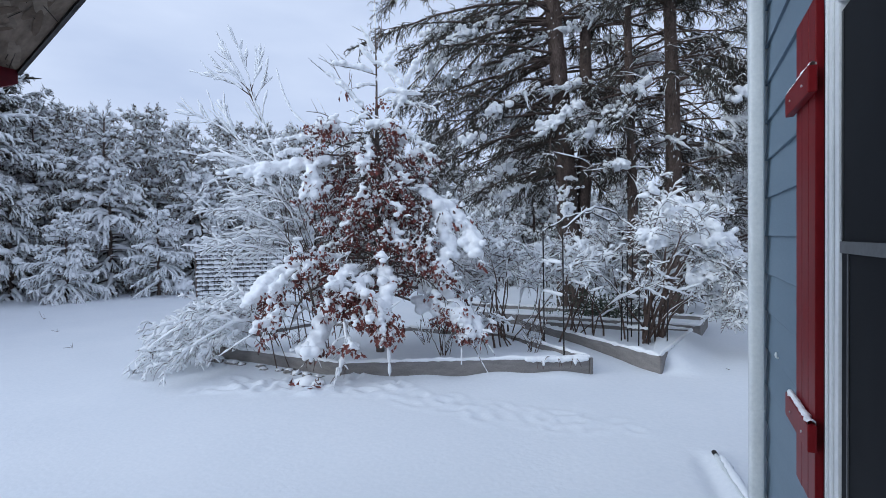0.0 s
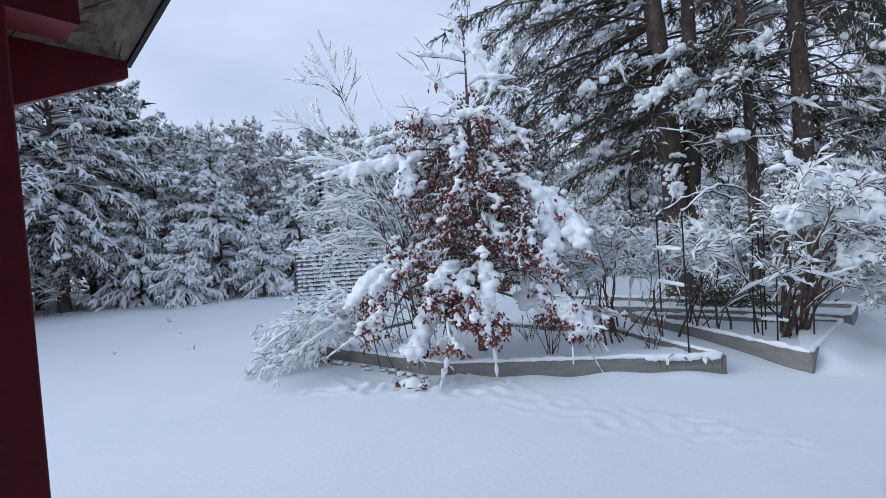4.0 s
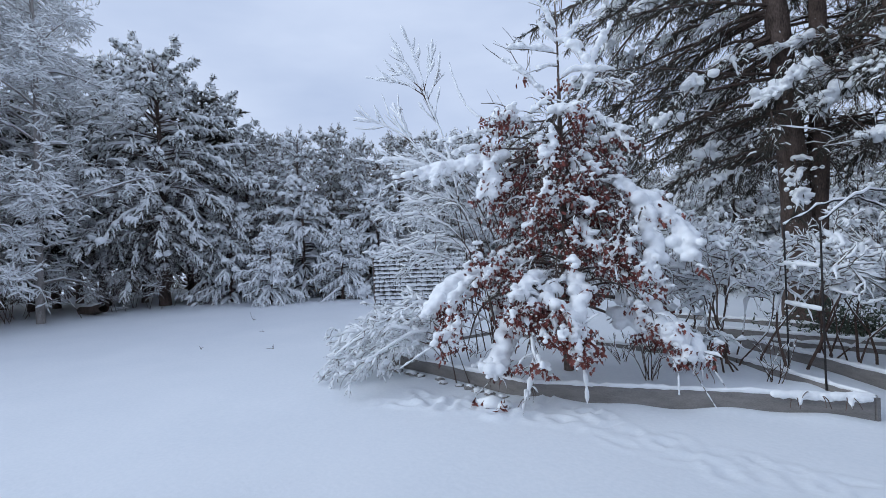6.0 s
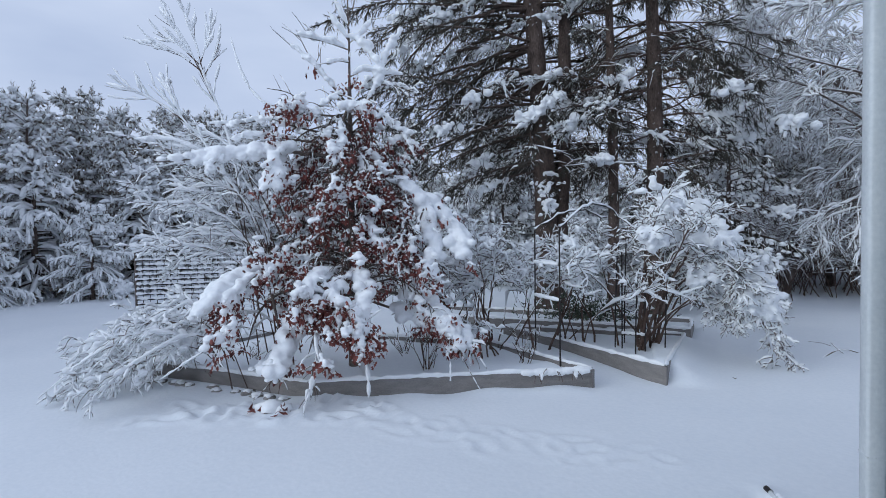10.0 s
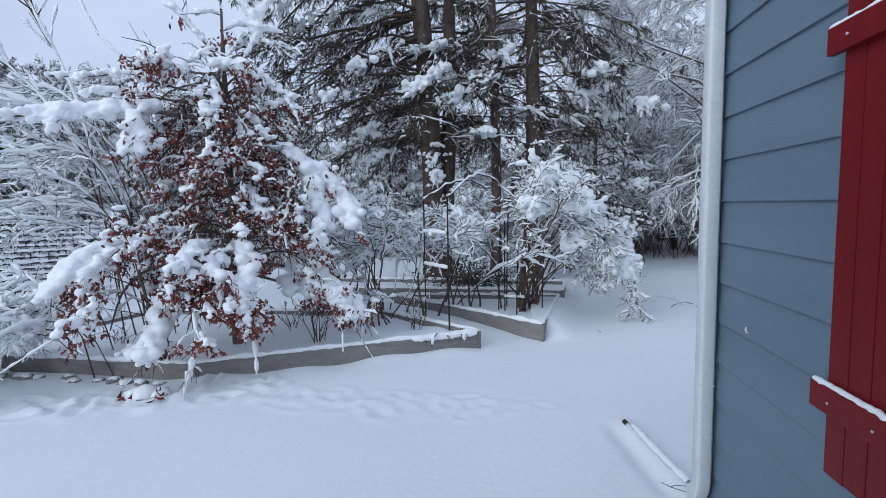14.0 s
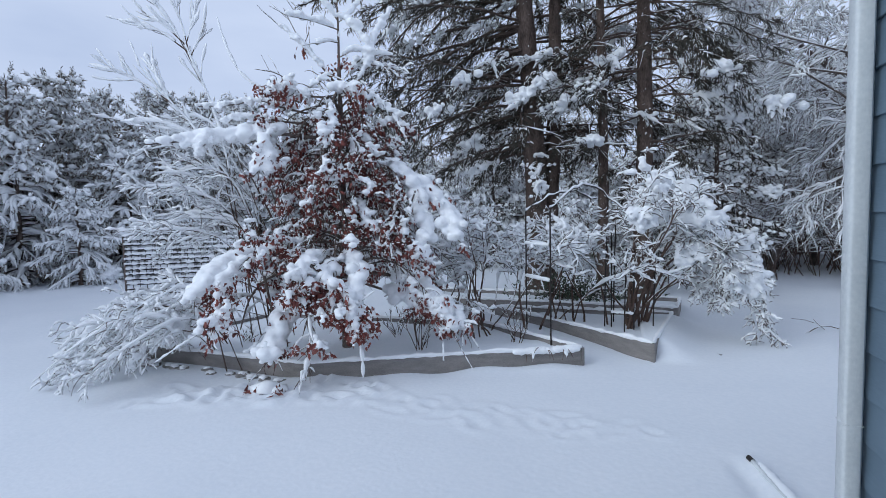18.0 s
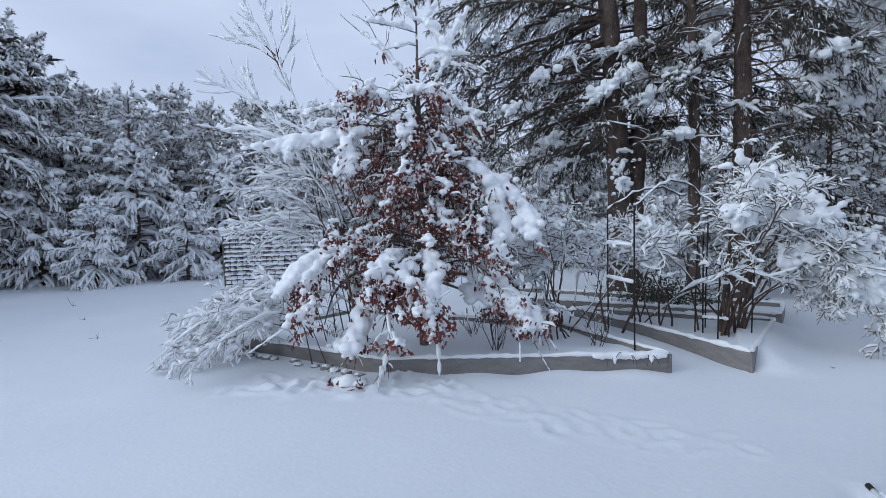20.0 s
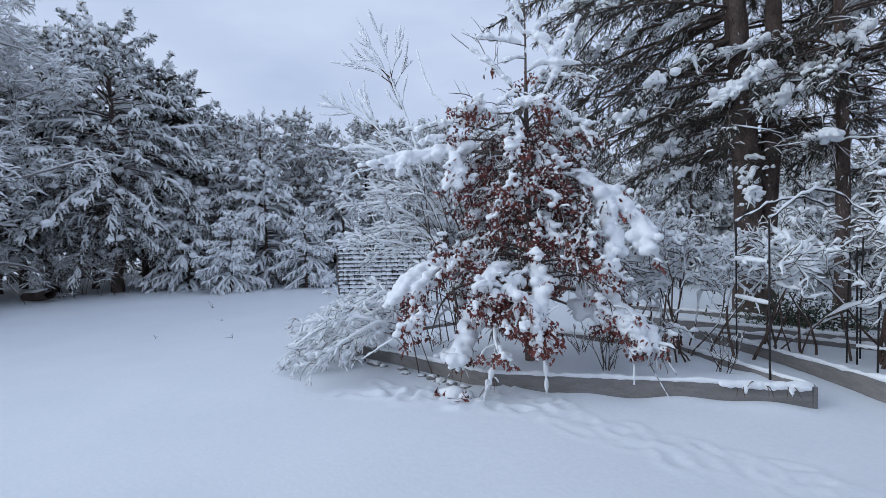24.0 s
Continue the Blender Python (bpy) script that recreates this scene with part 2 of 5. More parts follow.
BALL_V, BALL_F = ball_mesh(1)
ROUND_V, ROUND_F = ball_mesh(2)


def lumps_at(rng, C, r, squash=0.8, round_=False):
    """Rounded lumps of snow at the places C."""
    C = np.asarray(C, float)
    r = np.broadcast_to(r, len(C))
    bv, bf = (ROUND_V, ROUND_F) if round_ else (BALL_V, BALL_F)
    v = bv[None] * (1 + rng.normal(0, 0.03 if round_ else 0.08, (len(C), len(bv), 1))) * r[:, None, None]
    v[..., 2] *= squash
    v = v + C[:, None]
    f = bf[None] + (np.arange(len(C)) * len(bv))[:, None, None]
    return v.reshape(-1, 3), f.reshape(-1, 3)


def rough_trunk(P, R, sides=18, k=60, amount=0.09):
    """A trunk with ridged, uneven bark."""
    t = np.linspace(0, len(P) - 1, k)
    Q = np.stack([np.interp(t, np.arange(len(P)), P[:, c]) for c in range(3)], -1)
    r = np.interp(t, np.arange(len(P)), R)
    v, f = tubes(Q[None], r[None], sides)
    c = np.repeat(Q, sides, 0)
    w = np.array([1 + amount * (noise.noise(Vector((a[0] * 9, a[1] * 9, a[2] * 2.2))) + 0.8 * noise.noise(Vector((a[0] * 26, a[1] * 26, a[2] * 7)))) for a in v])
    return c + (v - c) * w[:, None], f


def blades(rng, P, D, L, w):
    """Thin needles: a triangle each."""
    side = unit(np.cross(D, rng.normal(0, 1, D.shape)))
    v = np.stack([P - side * w, P + side * w, P + D * np.broadcast_to(L, len(P))[:, None]], 1)
    return v.reshape(-1, 3), np.arange(len(P) * 3).reshape(-1, 3)


def fan(rng, D, lo, hi, flat=1.0):
    """Directions that leave D sideways by lo to hi degrees; flat: 1 keeps them level with D, 0 spreads them all round."""
    a = np.radians(rng.uniform(lo, hi, len(D)))[:, None]
    side = unit(np.cross(D, np.array([[0, 0, 1.0]])) + 1e-6) * rng.choice([-1.0, 1.0], len(D))[:, None]
    free = unit(np.cross(D, rng.normal(0, 1, D.shape)))
    s = unit(side * flat + free * (1 - flat))
    return unit(D * np.cos(a) + s * np.sin(a))


def clots(rng, P, n, reach, r, low=0.0):
    """Lumps along all the twigs near some centres, so that they run together into uneven clots of snow."""
    mid = P[:, P.shape[1] // 2]
    c = mid[rng.integers(0, len(P), n)]
    c = c[c[:, 2] >= np.quantile(c[:, 2], low)]
    size = reach * rng.uniform(0.5, 1.35, len(c))
    near = (np.linalg.norm((mid[:, None] - c[None]) * np.array([1, 1, 1.5]), axis=2) < size).any(1)
    i = np.nonzero(near)[0].repeat(4)
    p, _ = along(P, i, np.tile([0.12, 0.38, 0.62, 0.88], int(near.sum())))
    q = r * rng.uniform(0.45, 1.2, len(p))
    return p + np.stack([0 * q, 0 * q, 0.5 * q], -1), q


def melted(name, C, r, parent, voxel, label, iterations=2):
    """Lumps of snow melted into one skin."""
    ob = part(name, mesh_of(name, *lumps_at(np.random.default_rng(3), C, r, 0.85), SNOW), SNOW, parent, label, kind="stuff")
    m = ob.modifiers.new("melt", "REMESH")
    m.mode, m.voxel_size, m.use_smooth_shade = "VOXEL", voxel, True
    q = ob.modifiers.new("soften", "SMOOTH")
    q.factor, q.iterations = 0.5, iterations
    return ob


# ---- ground ----
TRAIL = [(-3.6, 3.35), (-2.9, 3.75), (-1.9, 4.05), (-1.0, 3.98), (-0.2, 3.95), (0.5, 3.9)]


def ground_height(x, y):
    """The snow's height: soft swells, a path of half-filled tracks, the mound over the buried spout."""
    z = 0.025 * np.sin(0.55 * x + 0.4) * np.cos(0.47 * y + 1.1) + 0.012 * np.sin(1.9 * x + 0.6 * y) * np.sin(1.3 * y - 0.5 * x)
    z = z * np.clip((np.hypot(x, y) - 1.5) / 3, 0.2, 1)
    far = np.clip((np.hypot(x, y) - 14) / 30, 0, 1)
    z = z + far * 0.25
    rng = np.random.default_rng(5)
    for a, b in zip(TRAIL, TRAIL[1:]):
        for s in np.linspace(0, 1, 17):
            px, py = a[0] + (b[0] - a[0]) * s + rng.normal(0, 0.09), a[1] + (b[1] - a[1]) * s + rng.normal(0, 0.14)
            q = rng.uniform(0, 3.1)
            u, v = (x - px) * math.cos(q) + (y - py) * math.sin(q), -(x - px) * math.sin(q) + (y - py) * math.cos(q)
            d = (u / rng.uniform(0.05, 0.13)) ** 2 + (v / rng.uniform(0.035, 0.075)) ** 2
            z = z + rng.uniform(0.3, 1.0) * (1.0 if px < -1.6 else 0.45) * (-0.03 * np.exp(-d) + 0.022 * np.exp(-((np.sqrt(d) - 1.5) ** 2) * 3))
    # a drift that hides the wedge bed's east board, and uneven snow along the front board
    s = np.clip(((x - 0.8) * 0.37 + (y - 5.97) * 1.95) / 3.94, 0, 1)
    px, py = x - 0.8 - 0.37 * s, y - 5.97 - 1.95 * s
    off = np.where(px * 1.95 - py * 0.37 > 0, np.hypot(px, py), 0)
    z = z + 0.2 * np.exp(-((off / 0.3) ** 2)) * np.clip(((y - 5.97) * 1.95 + (x - 0.8) * 0.37 - 0.12) / 0.4, 0, 1) * np.clip((8.3 - y) * 2, 0, 1) * (x > 0.7)
    s = np.clip(((x + 2.6) * 2.655 + (y - 4.22) * 1.38) / 8.95, 0, 1)
    off = np.hypot(x + 2.6 - 2.655 * s, y - 4.22 - 1.38 * s)
    z = z + 0.03 * np.exp(-((off / 0.16) ** 2)) * (0.5 + np.sin(9 * s + 1.0) * 0.5 + 0.5 * np.sin(23 * s))
    # snow banked up between the two front beds
    along_path = ((x - 0.43) * -0.83 + (y - 5.8) * 0.56) / 2.2
    across = (x - 0.43) * 0.56 + (y - 5.8) * 0.83 - 0.1
    z = z + 0.11 * np.clip(along_path, 0, 1) ** 0.8 * np.exp(-((across / 0.55) ** 4)) * np.clip((along_path - 0.0) * 6, 0, 1) * (along_path < 2)
    u = np.clip((y - 2.85) / 0.95, 0, 1)
    d = (x - (1.42 - 0.16 * u)) / np.where(x < 1.42 - 0.16 * u, 0.05, 0.085)
    z = z + 0.024 * np.exp(-np.abs(d) ** 1.6) * np.clip((y - 2.6) * 4, 0, 1) * np.clip((3.85 - y) * 8, 0, 1)
    z = z - 0.03 * np.exp(-(((x - 1.3 + 0.16 * u) / 0.06) ** 2)) * np.clip((y - 2.7) * 4, 0, 1) * np.clip((3.8 - y) * 4, 0, 1)
    return z


def spread(lo, hi, step, out):
    """Grid lines: even between lo and hi, then wider and wider to out."""
    mid, more, s = list(np.arange(lo, hi, step)), [], step
    while sum(more) < out:
        s *= 1.16
        more.append(s)
    run = np.cumsum(more)
    return np.array(list(lo - run[::-1]) + mid + list(mid[-1] + run))


gx, gy = spread(-6.5, 2.6, 0.035, 900), spread(2.4, 5.6, 0.035, 900)
GX, GY = np.meshgrid(gx, gy)
GV = np.stack([GX, GY, ground_height(GX, GY)], -1).reshape(-1, 3)
gi, gj = np.meshgrid(np.arange(len(gy) - 1), np.arange(len(gx) - 1), indexing="ij")
ga = gi * len(gx) + gj
GF = np.stack([ga, ga + 1, ga + 1 + len(gx), ga + len(gx)], -1).reshape(-1, 4)
tagged(new("ground", mesh_of("ground", GV, GF, SNOW_GROUND)), "open yard under smooth fresh bluish snow with half-filled tracks", "snow ground", kind="structure")


# ---- house ----
WX, WALL_S, WALL_N = 1.45, -3.2, 2.86


def slab(name, x0, x1, y0, y1, z0, z1, material, label, category="wall"):
    me = bpy.data.meshes.new(name)
    bm = box(x0, x1, y0, y1, z0, z1)
    bm.to_mesh(me), bm.free()
    me.materials.append(material)
    return tagged(new(name, me), label, category, kind="structure")


# the window's opening goes through the wall
OY0, OY1, OZ0, OZ1 = 0.42, 1.40, 0.86, 2.24
wall = slab("wall_west", WX + 0.012, WX + 0.16, OY1, WALL_N - 0.02, 0, 3.1, SIDING, "blue-grey lap-sided house wall beside the snowy yard")
for args in ((WALL_S, OY0, 0, 3.1), (OY0, OY1, 0, OZ0), (OY0, OY1, OZ1, 3.1)):
    part("wall_core", box(WX + 0.012, WX + 0.16, *args), SIDING, wall)


def lap_board(y0, y1, z, height=0.2):
    """One lapped board: thick at its lower edge, thin at the top."""
    sec = [(0.0, 0.0), (-0.014, 0.0), (-0.015, 0.004), (-0.001, height + 0.012), (0.0, height + 0.012)]
    bm = bmesh.new()
    ends = [[bm.verts.new((WX + 0.012 + x, y, z + h)) for x, h in sec] for y in (y0, y1)]
    for i in range(5):
        j = (i + 1) % 5
        bm.faces.new((ends[0][i], ends[0][j], ends[1][j], ends[1][i]))
    bm.faces.new(ends[0][::-1]), bm.faces.new(ends[1])
    bmesh.ops.recalc_face_normals(bm, faces=bm.faces[:])
    return bm


for i in range(15):
    z = 0.023 + 0.2 * i
    cut = OZ0 - 0.2 < z < OZ1 + 0.06
    for y0, y1 in ((WALL_S, 0.31), (1.45, WALL_N - 0.1)) if cut else ((WALL_S, WALL_N - 0.1),):
        part("siding_board", lap_board(y0, y1, z), SIDING, wall)
slab("wall_north", WX + 0.16, 8.5, WALL_N - 0.18, WALL_N - 0.02, 0, 3.1, SIDING, "blue-grey end wall of the house")
slab("wall_east", 8.4, 8.55, WALL_S, WALL_N - 0.02, 0, 3.1, SIDING, "blue-grey far wall of the house")
slab("wall_south", -0.35, 8.5, WALL_S - 0.15, WALL_S, 0, 3.1, SIDING, "blue-grey wall closing the porch")
slab("floor", WX + 0.16, 8.4, WALL_S, WALL_N - 0.18, 0.2, 0.3, ROOM, "dim floor inside the house", "floor")
slab("ceiling", WX - 0.1, 8.7, WALL_S - 0.2, WALL_N + 0.1, 3.1, 3.25, WHITE, "pale ceiling and eaves of the house", "ceiling")
roof_bm = bmesh.new()
rv = [roof_bm.verts.new(p) for p in ((WX - 0.3, WALL_S - 0.4, 3.26), (8.9, WALL_S - 0.4, 3.26), (8.9, WALL_N + 0.3, 3.26), (WX - 0.3, WALL_N + 0.3, 3.26), (5.0, WALL_S - 0.4, 4.9), (5.0, WALL_N + 0.3, 4.9))]
for q in ((0, 1, 2, 3), (0, 3, 5, 4), (1, 4, 5, 2), (0, 4, 1), (3, 2, 5)):
    roof_bm.faces.new([rv[i] for i in q])
bmesh.ops.recalc_face_normals(roof_bm, faces=roof_bm.faces[:])
roof_me = bpy.data.meshes.new("roof")
roof_bm.to_mesh(roof_me), roof_bm.free()
roof_me.materials.append(SNOW)
tagged(new("roof", roof_me), "snow-covered house roof", "roof", kind="structure")
trim = slab("trim", WX - 0.012, WX + 0.012, WALL_N - 0.1, WALL_N, 0.02, 3.1, WHITE, "white corner board of the house", "corner trim")
part("side_board", box(WX + 0.013, WX + 0.11, WALL_N - 0.018, WALL_N + 0.004, 0.02, 3.1, 0.003), WHITE, trim)

# window with casing, stops, sashes and panes
window = thing("window_1", "white-framed double-hung window with dark panes", "window", WX, 0, 0, kind="structure")
CY0, CY1, CZ0, CZ1 = 0.30, 1.445, 0.76, 2.36
for nm, a in (("casing", (-0.02, 0.012, CY1 - 0.135, CY1, CZ0, CZ1)), ("casing", (-0.02, 0.012, CY0, CY0 + 0.085, CZ0, CZ1)), ("head_casing", (-0.024, 0.012, CY0 + 0.085, CY1 - 0.135, CZ1 - 0.1, CZ1)), ("window_sill", (-0.05, 0.012, CY0 - 0.02, CY1 + 0.002, CZ0 - 0.05, CZ0)), ("apron", (-0.018, 0.012, CY0 + 0.085, CY1 - 0.135, CZ0, CZ0 + 0.1))):
    part(nm, box(*a, 0.004), WHITE, window)
for y in (CY1 - 0.04, CY1 - 0.1):
    part("bead", box(-0.027, -0.0205, y, y + 0.012, CZ0 + 0.004, CZ1 - 0.004, 0.002), WHITE, window)
for a in ((-0.006, 0.03, CY1 - 0.148, CY1 - 0.136, OZ0, OZ1), (-0.006, 0.03, CY0 + 0.086, CY0 + 0.105, OZ0, OZ1), (-0.006, 0.03, CY0 + 0.105, CY1 - 0.148, OZ1 - 0.02, OZ1)):
    part("stop", box(*a, 0.003), WHITE, window)
for nm, dx, z0, z1 in (("upper_sash", -0.004, 1.575, 2.22), ("lower_sash", 0.028, 0.87, 1.615)):
    y0, y1 = CY0 + 0.105, CY1 - 0.149
    sash = part(nm, box(dx, dx + 0.03, y1 - 0.022, y1, z0, z1, 0.003), SASH, window, "grey sash")
    for a in ((y0, y0 + 0.035, z0, z1), (y0 + 0.035, y1 - 0.022, z0, z0 + 0.038), (y0 + 0.035, y1 - 0.022, z1 - 0.038, z1)):
        part("rail", box(dx, dx + 0.03, *a, 0.003), SASH, sash)
    pane = part("pane", box(dx + 0.012, dx + 0.016, y0 + 0.035, y1 - 0.022, z0 + 0.038, z1 - 0.038), GLASS, sash, "dark window pane")
    pane.visible_shadow = False

part("insect_screen", box(-0.012, -0.009, CY0 + 0.1, CY1 - 0.137, OZ0, OZ1 - 0.005), SCREEN, window, "dark insect screen")
part("screen_stile", box(-0.0165, -0.0125, CY1 - 0.205, CY1 - 0.197, OZ0 + 0.02, 1.578, 0.001), SASH, window, "thin grey screen edge")
part("screen_stile", box(-0.0165, -0.0125, CY1 - 0.152, CY1 - 0.146, 1.614, OZ1 - 0.01, 0.001), SASH, window, "thin grey screen edge")
part("screen_rail", box(-0.018, -0.0125, CY0 + 0.1, CY1 - 0.137, 1.58, 1.612, 0.002), SASH, window, "grey meeting rail")

# shutter
shutter = thing("shutter", "dark red board-and-batten shutter with snow on its battens", "shutter", WX, 1.627, 0)
SZ0, SZ1 = 0.757, 2.36
for i, (a, b) in enumerate(((-0.137, -0.047), (-0.044, 0.046), (0.049, 0.139))):
    part("board", box(-0.036, -0.013, a, b, SZ0 + (0.004 if i == 1 else 0), SZ1, 0.003), RED, shutter)
for z0, z1 in ((2.06, 2.142), (0.962, 1.047)):
    batten = part("batten", box(-0.062, -0.037, -0.175, 0.185, z0, z1, 0.004), RED, shutter)
    rng = np.random.default_rng(int(z0 * 100))
    line = np.stack([np.full(24, -0.049) + rng.normal(0, 0.002, 24), np.linspace(-0.17, 0.182, 24), np.full(24, z1 + 0.002)], -1)[None]
    part("snow_strip", tubes(line, 0.0105 * (1 + rng.normal(0, 0.08, (1, 24))).clip(0.6, 1.3), 8), SNOW, batten, "thin strip of snow")
for z in (2.1, 1.0):
    for y in (-0.1, 0.09):
        bm = bmesh.new()
        bmesh.ops.create_cone(bm, cap_ends=True, segments=8, radius1=0.0045, radius2=0.003, depth=0.004, matrix=pose(-0.0635, y, z, 0, 90, 0))
        part("screw", bm, SPOUT, shutter)
nail = thing("siding_nail", "bright bent nail standing out of the siding", "nail", WX - 0.004, 2.36, 1.06)
part("shank", tubes(np.array([[(0.008, 0, -0.012), (-0.006, 0, -0.006), (-0.009, 0.001, 0.006), (-0.007, 0.002, 0.018)]]), np.array([[0.003, 0.005, 0.006, 0.003]]), 6), SPOUT, nail)

# downspout with ribs, a seam and an elbow
spout = thing("downspout", "pale ribbed metal downspout at the house corner", "downspout", WX - 0.051, 2.69, 0)


def ribbed(n=40, w=0.034, d=0.041):
    """The section of a ribbed rectangular spout."""
    pts = []
    for k in range(n):
        a = 2 * math.pi * k / n
        c, s = math.cos(a), math.sin(a)
        q = 1 / max(abs(c) / 1.0, abs(s) / 1.0)
        rib = 1 + 0.05 * math.cos(a * 20)
        pts.append((w * c * min(q, 1.3) * rib, d * s * min(q, 1.3) * rib))
    return pts


sec = np.array(ribbed())
path = [((0, 0, 3.08), 0), ((0, 0, 0.2), 0), ((0, 0.012, 0.14), 25), ((0, 0.045, 0.09), 55), ((0, 0.11, 0.05), 72)]
V, F = [], []
for i, (p, lean) in enumerate(path):
    c, s = math.cos(radians(lean)), math.sin(radians(lean))
    V += [(p[0] + x, p[1] + y * c, p[2] + y * s) for x, y in sec]
    if i:
        for k in range(40):
            a, b = (i - 1) * 40 + k, (i - 1) * 40 + (k + 1) % 40
            F.append((a, b, b + 40, a + 40))
part("pipe", (V, np.array(F)), SPOUT, spout)
part("seam", box(-0.0365, 0.036, -0.0435, 0.0435, 0.7, 0.7025), SPOUT, spout, "thin seam between two lengths")
ext = thing("spout_extension", "dark end of a drain pipe half buried in snow", "drain pipe", 1.27, 3.76, 0.0)
for dx, r in ((0.0, 0.016), (0.052, 0.013)):
    part("pipe_end", tubes(np.array([[(0.14 + dx, -0.8, 0.0), (0.06 + dx, -0.42, -0.004), (-0.015 + 0.6 * dx, -0.02 - 2 * dx, 0.01)]]), np.full((1, 3), r), 10), SPOUT, ext)
part("pipe_mouth", tubes(np.array([[(-0.006, -0.07, 0.012), (-0.02, -0.02, 0.014)]]), np.array([[0.0165, 0.017]]), 12), ROD, ext)
line = np.stack([np.linspace(0.168, 0.03, 20), np.linspace(-0.8, -0.1, 20), np.full(20, 0.003)], -1)[None]
part("snow_cap", tubes(line, 0.03 * (1 + np.random.default_rng(4).normal(0, 0.09, (1, 20))), 8), SNOW_GROUND, ext, "snow caught between the pipes")
litter = thing("twig", "thin dark twig fallen at the foot of the downspout", "stalk", 1.365, 2.87, 0.012, group="stalks")
part("stalk", tubes(np.array([[(-0.09, 0.06, 0.01), (-0.06, 0.0, 0.02), (0.0, -0.02, 0.012), (0.06, -0.05, 0.01)], [(-0.06, 0.0, 0.02), (-0.02, 0.03, 0.015), (0.03, 0.03, 0.012), (0.07, 0.01, 0.006)]]), np.full((2, 4), 0.0022), 5), TWIG, litter)

# ---- porch ----
porch = thing("porch_roof", "porch roof of bare flake board with dark red timber", "porch roof", kind="structure")
SL = 0.41  # rise towards the house for each metre


def porch_z(x):
    return 2.047 + SL * (x + 0.353)


def sloped(x0, x1, y0, y1, up0, up1):
    bm = box(x0, x1, y0, y1, 0, 1)
    for v in bm.verts:
        v.co.z = porch_z(v.co.x) + (up1 if v.co.z > 0.5 else up0)
    return bm


for i, (y0, y1) in enumerate(((-1.0, 0.23), (-2.222, -1.003), (-3.2, -2.225))):
    part("flake_panel", sloped(-0.353, WX + 0.01, y0, y1, 0.0, 0.012), OSB, porch, "weathered flake board")
part("roof_edge", sloped(-0.36, WX + 0.01, 0.231, 0.24, -0.006, 0.032), ROOFING, porch, "dark metal drip edge")
part("roofing", sloped(-0.37, WX + 0.01, -3.2, 0.23, 0.0125, 0.03), ROOFING, porch)
part("snow_layer", sloped(-0.37, WX + 0.0, -3.2, 0.225, 0.0305, 0.16), SNOW, porch, "layer of fresh snow")
# fascia along the low side, its end cut to a taper
bm = bmesh.new()
sec = [(-3.2, 2.05), (-3.2, 1.92), (0.04, 1.925), (0.232, 2.016), (0.232, 2.05)]
ends = [[bm.verts.new((x, y, z)) for y, z in sec] for x in (-0.385, -0.354)]
for i in range(5):
    j = (i + 1) % 5
    bm.faces.new((ends[0][i], ends[0][j], ends[1][j], ends[1][i]))
bm.faces.new(ends[0][::-1]), bm.faces.new(ends[1])
bmesh.ops.recalc_face_normals(bm, faces=bm.faces[:])
part("fascia", bm, RED_DARK, porch, "dark red fascia board")
part("top_plate", box(-0.29, -0.2, -3.2, 0.104, 2.034, 2.112, 0.001), RED_DARK, porch, "dark red beam")
part("post", box(-0.34, -0.2, -0.13, 0.012, -0.1, 2.033, 0.004), RED_DARK, porch, "dark red post")
part("post", box(-0.34, -0.2, -3.18, -3.04, -0.1, 2.033, 0.004), RED_DARK, porch, "dark red post")
# strands of the flake board, pressed flat over one another, some lifted and split
rng = np.random.default_rng(12)
for k in range(460):
    x, y = rng.uniform(-0.34, 0.3), rng.uniform(-0.3, 0.215)
    a, ln, w = rng.uniform(-1.3, 1.3), rng.uniform(0.03, 0.1), rng.uniform(0.004, 0.013)
    # every fourth strip is a crack: a thin line coloured dark for its shade
    if k % 4 == 0:
        ln, w = 0.7 * ln, 0.0011
    c, sn = math.cos(a), math.sin(a)
    row = [(t, rng.normal(0, 0.06) * w, w * min(1.0, 5 * (0.56 - abs(t))) * rng.uniform(0.85, 1.1)) for t in np.linspace(-0.5, 0.5, 7)]
    drop = 0.0004 + 0.000005 * k
    pts = []
    for sgn in (1, -1):
        for t, mid, half in row:
            u, v = t * ln, mid + sgn * half
            px, py = max(-0.351, x + u * c - v * sn), min(0.228, y + u * sn + v * c)
            pts.append((px, py, porch_z(px) - drop))
    faces = [(q, q + 1, q + 8, q + 7) for q in range(6)]
    me = mesh_of("flake", pts, np.array(faces), CRACK_LINE if k % 4 == 0 else (PALE_FLAKE, OSB, MID_FLAKE)[k % 3], False)
    part("flake", me, OSB, porch)


